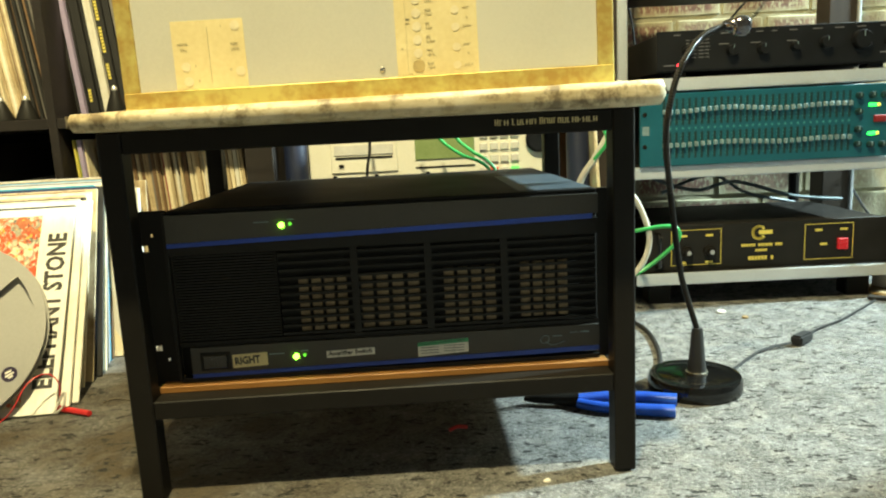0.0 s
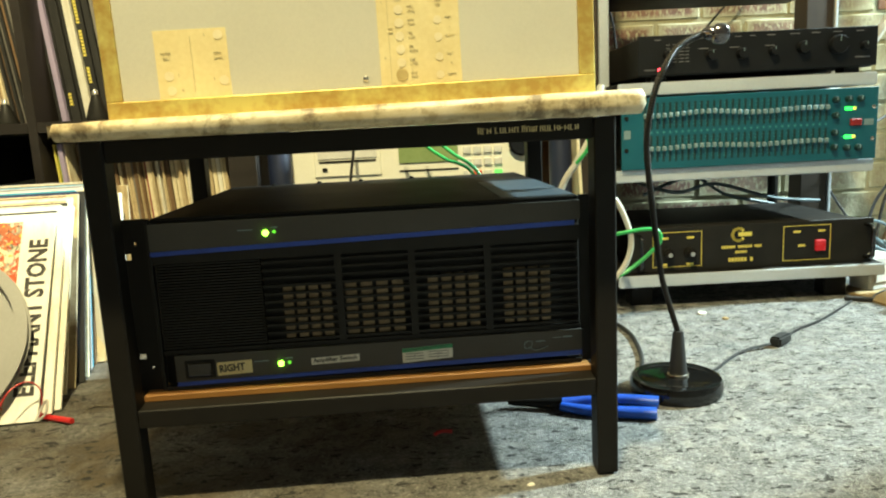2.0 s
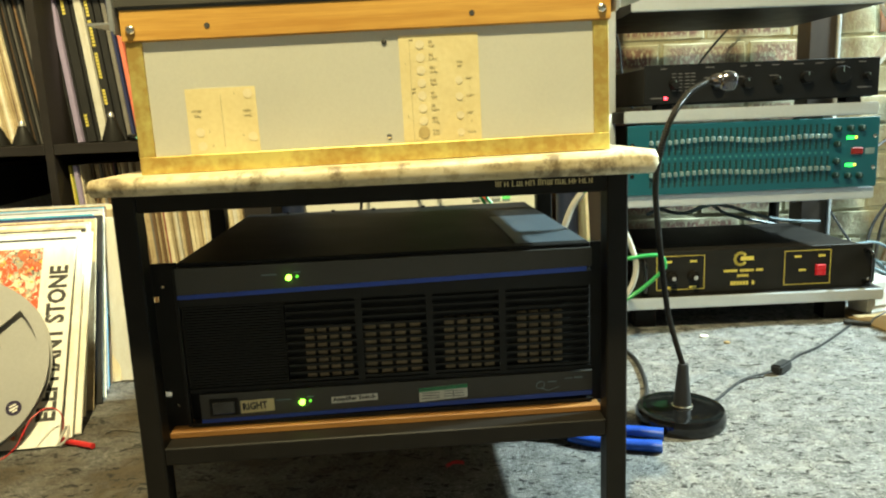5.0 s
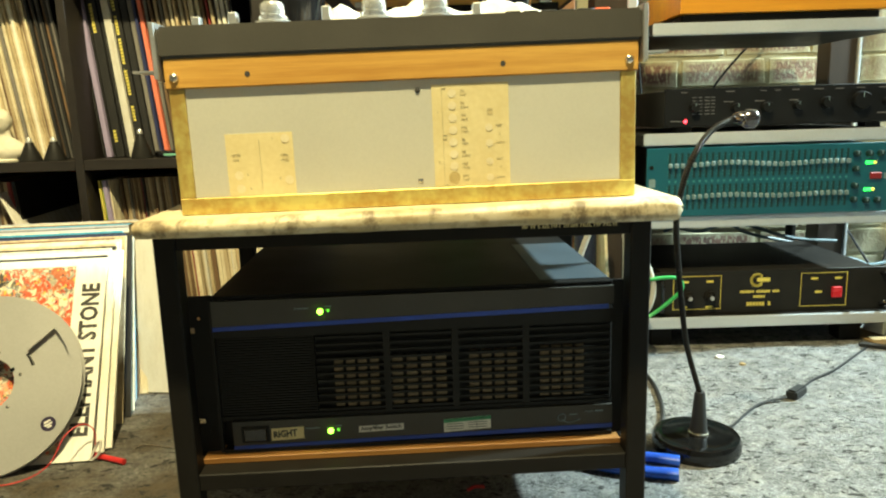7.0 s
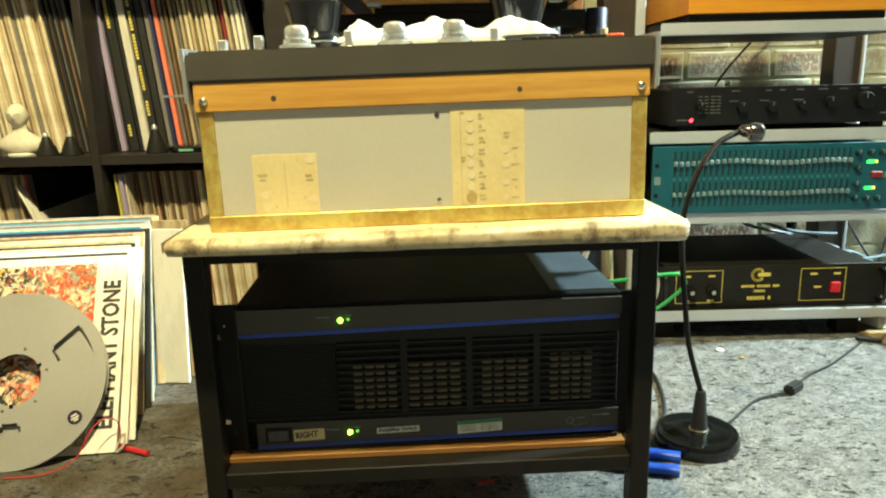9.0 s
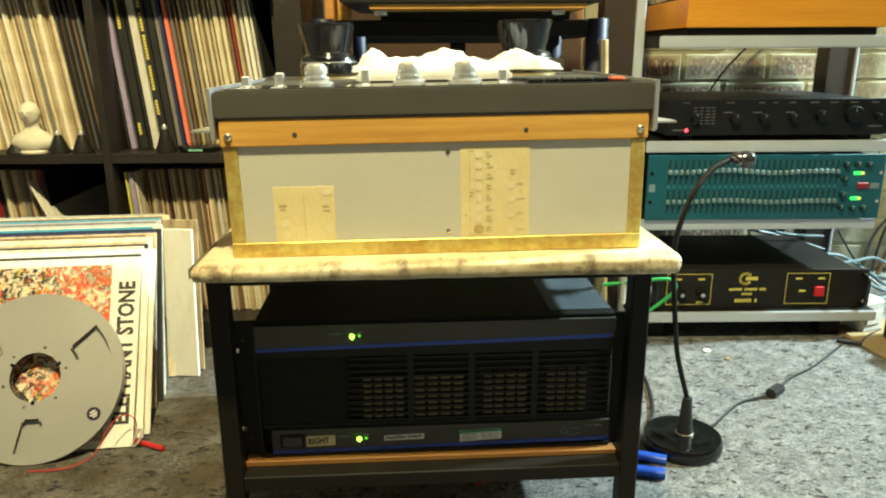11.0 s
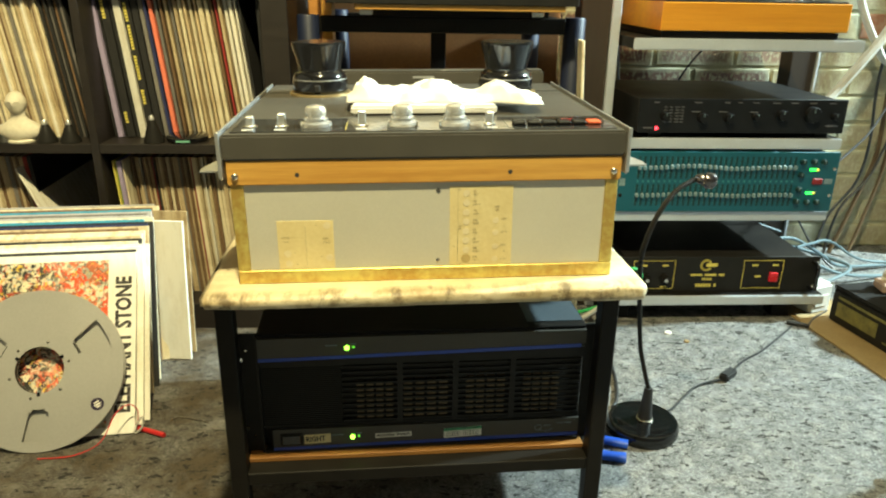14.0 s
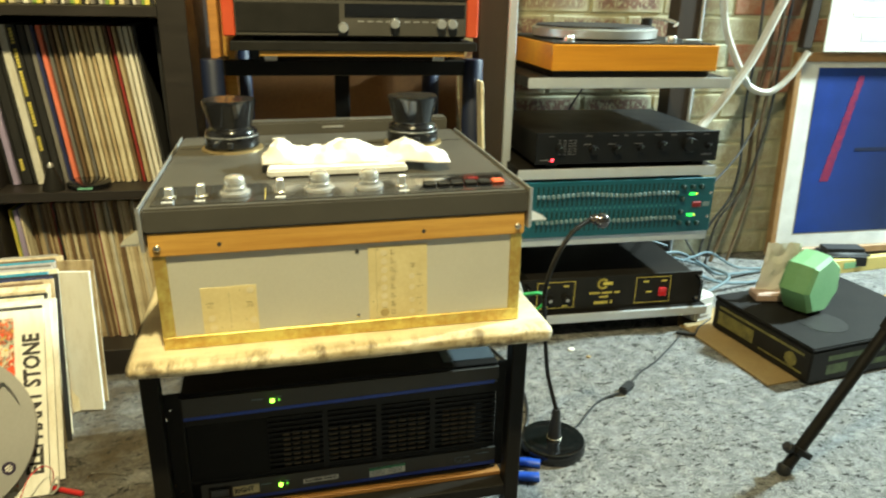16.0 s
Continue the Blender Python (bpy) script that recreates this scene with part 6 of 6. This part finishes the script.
for name, mm, r, pts in (
        ("white_strap", M_WHITEWIRE, 0.0100, ((1.05, 1.79, 1.0), (1.075, 1.79, 0.82), (1.095, 1.79, 0.73), (1.13, 1.785, 0.655), (1.165, 1.78, 0.60), (1.20, 1.78, 0.557), (1.262, 1.775, 0.544), (1.32, 1.775, 0.588), (1.37, 1.78, 0.66))),
        ("white_strap", M_WHITEWIRE, 0.0120, ((1.29, 1.73, 0.95), (1.222, 1.72, 0.81), (1.145, 1.71, 0.645), (1.08, 1.70, 0.555), (1.018, 1.70, 0.470), (0.93, 1.66, 0.40))),
        ("black_cable", M_BLACKWIRE, 0.004, ((1.20, 1.80, 0.95), (1.215, 1.80, 0.70), (1.205, 1.80, 0.50), (1.22, 1.80, 0.34), (1.20, 1.79, 0.22), (1.13, 1.78, 0.12), (1.09, 1.75, 0.01))),
        ("black_cable", M_BLACKWIRE, 0.004, ((1.31, 1.80, 0.95), (1.30, 1.80, 0.70), (1.29, 1.80, 0.45), (1.24, 1.79, 0.25), (1.16, 1.78, 0.14), (1.12, 1.75, 0.01))),
        ("brown_cable", M_BROWNWIRE, 0.006, ((1.25, 1.81, 0.95), (1.262, 1.81, 0.70), (1.248, 1.81, 0.48), (1.255, 1.81, 0.30), (1.215, 1.80, 0.16), (1.15, 1.77, 0.01))),
        ("brown_cable", M_BROWNWIRE, 0.005, ((1.275, 1.80, 0.95), (1.283, 1.80, 0.66), (1.268, 1.80, 0.44), (1.278, 1.80, 0.28), (1.25, 1.79, 0.14), (1.20, 1.76, 0.01))),
        ("black_cable", M_BLACKWIRE, 0.003, ((0.87, 1.45, 0.31), (0.95, 1.52, 0.33), (1.06, 1.62, 0.355), (1.17, 1.73, 0.38), (1.25, 1.79, 0.46))),
        ("black_cable", M_BLACKWIRE, 0.003, ((1.02, 1.80, 0.36), (0.97, 1.78, 0.32), (0.965, 1.76, 0.24), (1.01, 1.74, 0.14), (1.06, 1.70, 0.05), (1.10, 1.66, 0.005))),
        ("black_cable", M_BLACKWIRE, 0.0028, ((0.44, 1.80, 0.70), (0.47, 1.80, 0.60), (0.48, 1.79, 0.50), (0.50, 1.78, 0.44))),
        ("black_cable", M_BLACKWIRE, 0.0028, ((0.80, 1.81, 0.68), (0.72, 1.80, 0.60), (0.66, 1.79, 0.53), (0.61, 1.78, 0.44))),
        ("pale_blue_cable", M_BLUEWIRE, 0.0045, ((0.88, 1.50, 0.09), (0.95, 1.53, 0.075), (1.06, 1.56, 0.03), (1.20, 1.60, 0.008), (1.40, 1.66, 0.006))),
        ("pale_blue_cable", M_BLUEWIRE, 0.0045, ((0.87, 1.56, 0.13), (0.93, 1.58, 0.12), (1.02, 1.60, 0.07), (1.10, 1.63, 0.025), (1.28, 1.68, 0.008), (1.46, 1.70, 0.006))),
        ("pale_blue_cable", M_BLUEWIRE, 0.0045, ((0.89, 1.47, 0.02), (0.99, 1.50, 0.035), (1.08, 1.56, 0.05), (1.02, 1.64, 0.06), (0.93, 1.62, 0.09))),
        ("pale_blue_cable", M_BLUEWIRE, 0.0035, ((0.90, 1.52, 0.12), (0.96, 1.56, 0.115), (1.05, 1.62, 0.10), (1.18, 1.66, 0.03), (1.36, 1.69, 0.012))),
        ("pale_blue_cable", M_BLUEWIRE, 0.004, ((0.45, 1.62, 0.235), (0.55, 1.58, 0.20), (0.66, 1.63, 0.21), (0.78, 1.60, 0.175), (0.90, 1.62, 0.16))),
        ("pale_blue_cable", M_BLUEWIRE, 0.004, ((0.50, 1.65, 0.19), (0.62, 1.67, 0.225), (0.70, 1.66, 0.18), (0.82, 1.66, 0.15), (0.92, 1.64, 0.12)))):
    solo(name, tube(pts, r, 8), mm, pose(0, 0, 0), name.replace("_", " ") + " running loose along the brick wall", "cable", "cables by the wall", smooth=True)
adapter = thing("mains_adaptor", pose(0.895, 1.405, 0.0, 0, 0, 20), "white mains adaptor on the floor beside the rack", "adaptor")
part("block", box(-0.03, 0.035, -0.025, 0.03, 0.0, 0.075, 0.006, 2), M_WHITEPAINT, adapter)
part("pin_plate", box(-0.02, 0.02, -0.0275, -0.0252, 0.02, 0.05, 0.001), M_PAPERWHITE, adapter)

solo("cardboard_sheet", box(-0.03, 0.2, 0.02, 0.40, 0.0005, 0.004), M_MDF, pose(0.905, 1.04, 0, 0, 0, 8.0), "brown cardboard sheet on the carpet under the box", "cardboard")
crate = thing("black_case", pose(0.958, 1.042, 0.0045, 0, 0, 9.5), "low black case with faded gold markings and a dusty lid", "case")
part("body", box(0, 0.42, 0, 0.31, 0, 0.078, 0.003, 2), M_BLACKPANEL, crate)
part("lid", box(-0.002, 0.422, -0.002, 0.312, 0.0785, 0.0875, 0.003, 2), M_GREYFOAM, crate, "dusty dark lid")
part("lid_hole", lathe([(0.055, 0.0876), (0.055, 0.0882)], 28, pose(0.13, 0.10, 0)), M_BLACKPANEL, crate)
M_DULLGOLD = mat("faded_gold_print", (0.26, 0.23, 0.06), (0.09, 0.08, 0.03), 0.6, scale=40)
bm = bmesh.new()
for a in ((0.02, 0.29, 0.060, 0.066), (0.17, 0.29, 0.018, 0.052), (0.02, 0.15, 0.016, 0.020)):
    box(-0.0006, -0.0001, a[0], a[1], a[2], a[3], bm=bm)
part("gold_marking", bm, M_DULLGOLD, crate, "faded gold marking")
part("gold_disc", lathe([(0.017, 0), (0.017, 0.0006)], 24, pose(-0.0001, 0.055, 0.037, 0, -90)), M_DULLGOLD, crate, "round gold mark")
bm = bmesh.new()
for a in ((0.05, 0.22, 0.050, 0.062), (0.05, 0.11, 0.016, 0.040), (0.14, 0.38, 0.020, 0.034)):
    box(a[0], a[1], -0.0006, -0.0001, a[2], a[3], bm=bm)
part("green_marking", bm, mat("faded_green_print", (0.14, 0.2, 0.09), (0.05, 0.07, 0.035), 0.6, scale=40), crate, "faded green marking")
tub = thing("mint_tub", pose(1.075, 1.235, 0.0925, 0, 0, 24), "tilted mint green plastic tub on the black case", "tub")
bm = lathe([(0.058, -0.034), (0.066, -0.026), (0.068, 0.0), (0.066, 0.026), (0.058, 0.034)], 7)
bm.transform(pose(0, 0, 0.0725, 0, 21, 0) @ pose(0, 0, 0, 90, 0, 0) @ Matrix.Scale(1.14, 4))
part("body", bm, M_MINT, tub, "")
bag = thing("paper_packet", pose(1.035, 1.31, 0.0925, 0, 0, -10), "crumpled white paper packet on the black case", "packet")
bm = bmesh.new()
bmesh.ops.create_grid(bm, x_segments=10, y_segments=14, size=0.5)
for v in bm.verts:
    x, y = v.co.x, v.co.y
    v.co = Vector((x * 0.085 + 0.012 * (y + 0.5), 0.012 * noise.noise((x * 5, y * 5, 2)), 0.003 + (y + 0.5) * 0.145 + 0.008 * noise.noise((x * 6, 1, 5)) * (y + 0.5)))
bmesh.ops.solidify(bm, geom=bm.faces[:], thickness=0.012)
part("packet_sheet", bm, M_PAPERWHITE, bag, "", True)
part("packet_base", box(-0.05, 0.05, -0.03, 0.02, 0, 0.022, 0.004), mat("pinkish_card", (0.5, 0.35, 0.28), None, 0.7), bag)
wb = solo("wooden_block", box(0, 0.16, 0, 0.10, 0, 0.045, 0.002), M_PLANK, pose(1.385, 1.27, 0, 0, 0, 8), "small block of orange wood on the carpet", "block")
lev = thing("spirit_level", pose(1.36, 1.62, 0.0, 0, 0, 6), "yellow spirit level on the carpet below the picture", "spirit level")
part("bar", box(0, 0.40, 0, 0.022, 0, 0.045, 0.002), M_YELLOWTOOL, lev)
part("vial", box(0.17, 0.23, -0.001, -0.0002, 0.015, 0.035), M_MINT, lev)
solo("black_tool_bag", box(0, 0.16, 0, 0.09, 0, 0.07, 0.02, 3), M_RUBBER, pose(1.47, 1.66, 0, 0, 0, -10), "small black pouch on the carpet", "pouch", smooth=True)

tri = thing("tripod", pose(0.714, 0.778, 0), "black tripod leg with a clamp standing on the carpet", "tripod")
part("lower_leg", tube([(0.004, 0.0, 0.012), (0.168, 0.022, 0.268)], 0.0105, 12, 2), M_BLACKMETAL, tri, "", True)
part("upper_leg", tube([(0.165, 0.0215, 0.264), (0.52, 0.07, 0.82)], 0.0140, 12, 2), M_BLACKMETAL, tri, "", True)
part("foot", lathe([(0.010, 0.0), (0.013, 0.004), (0.012, 0.016), (0.008, 0.02)], 16), M_RUBBER, tri, "rubber foot", True)
part("clamp", box(-0.020, 0.020, -0.010, 0.010, -0.006, 0.006, 0.002), M_BLACKMETAL, tri).matrix_local = pose(0.028, 0.0, 0.042, 0, 30, 0)
part("clamp_knob", lathe([(0.008, 0), (0.010, 0.003), (0.010, 0.012), (0.007, 0.015)], 14), M_RUBBER, tri, "", True).matrix_local = pose(0.006, 0.002, 0.048, 0, -40, 0)

# ---- bricks of the north wall ----
BRICK, BRICK_BARE = [], []
M_BRICKBARE = mat("bare_red_brick", (0.36, 0.12, 0.06), (0.45, 0.3, 0.2), 0.9, scale=20, fine=130, bump=0.8, per=0.2, dist=0.004)
random.seed(3)
for q in range(4):
    bm = box(0, 0.217, -0.006, 0.0, 0, 0.067, 0.003, 1)
    bmesh.ops.subdivide_edges(bm, edges=[e for e in bm.edges if abs(e.verts[0].co.x - e.verts[1].co.x) > 0.1], cuts=2)
    for v in bm.verts:
        v.co += Vector((noise.noise(v.co * 30 + Vector((q, 0, 0))) * 0.003, noise.noise(v.co * 25 + Vector((0, q, 0))) * 0.003 if v.co.y < -0.001 else 0, noise.noise(v.co * 30 + Vector((0, 0, q))) * 0.0025))
    me = bpy.data.meshes.new("brick")
    bm.to_mesh(me)
    bm.free()
    me.materials.append(M_BRICK)
    BRICK.append(me)
    me = me.copy()
    me.materials.clear()
    me.materials.append(M_BRICKBARE)
    BRICK_BARE.append(me)
for row in range(15):
    for col in range(13):
        x = 0.26 + col * 0.225 + (0.1125 if row % 2 else 0)
        if x > 2.6:
            continue
        bare = 1.08 < x < 1.42 and 5 < row and random.random() < 0.4
        ob = new("brick", random.choice(BRICK_BARE if bare else BRICK))
        ob.parent = wall_north
        ob.location = (x + random.uniform(-0.003, 0.003), WALL_Y + random.uniform(0.001, 0.0042), 0.004 + row * 0.0755)
        ob.rotation_euler = (0, radians(random.uniform(-0.5, 0.5)), 0)
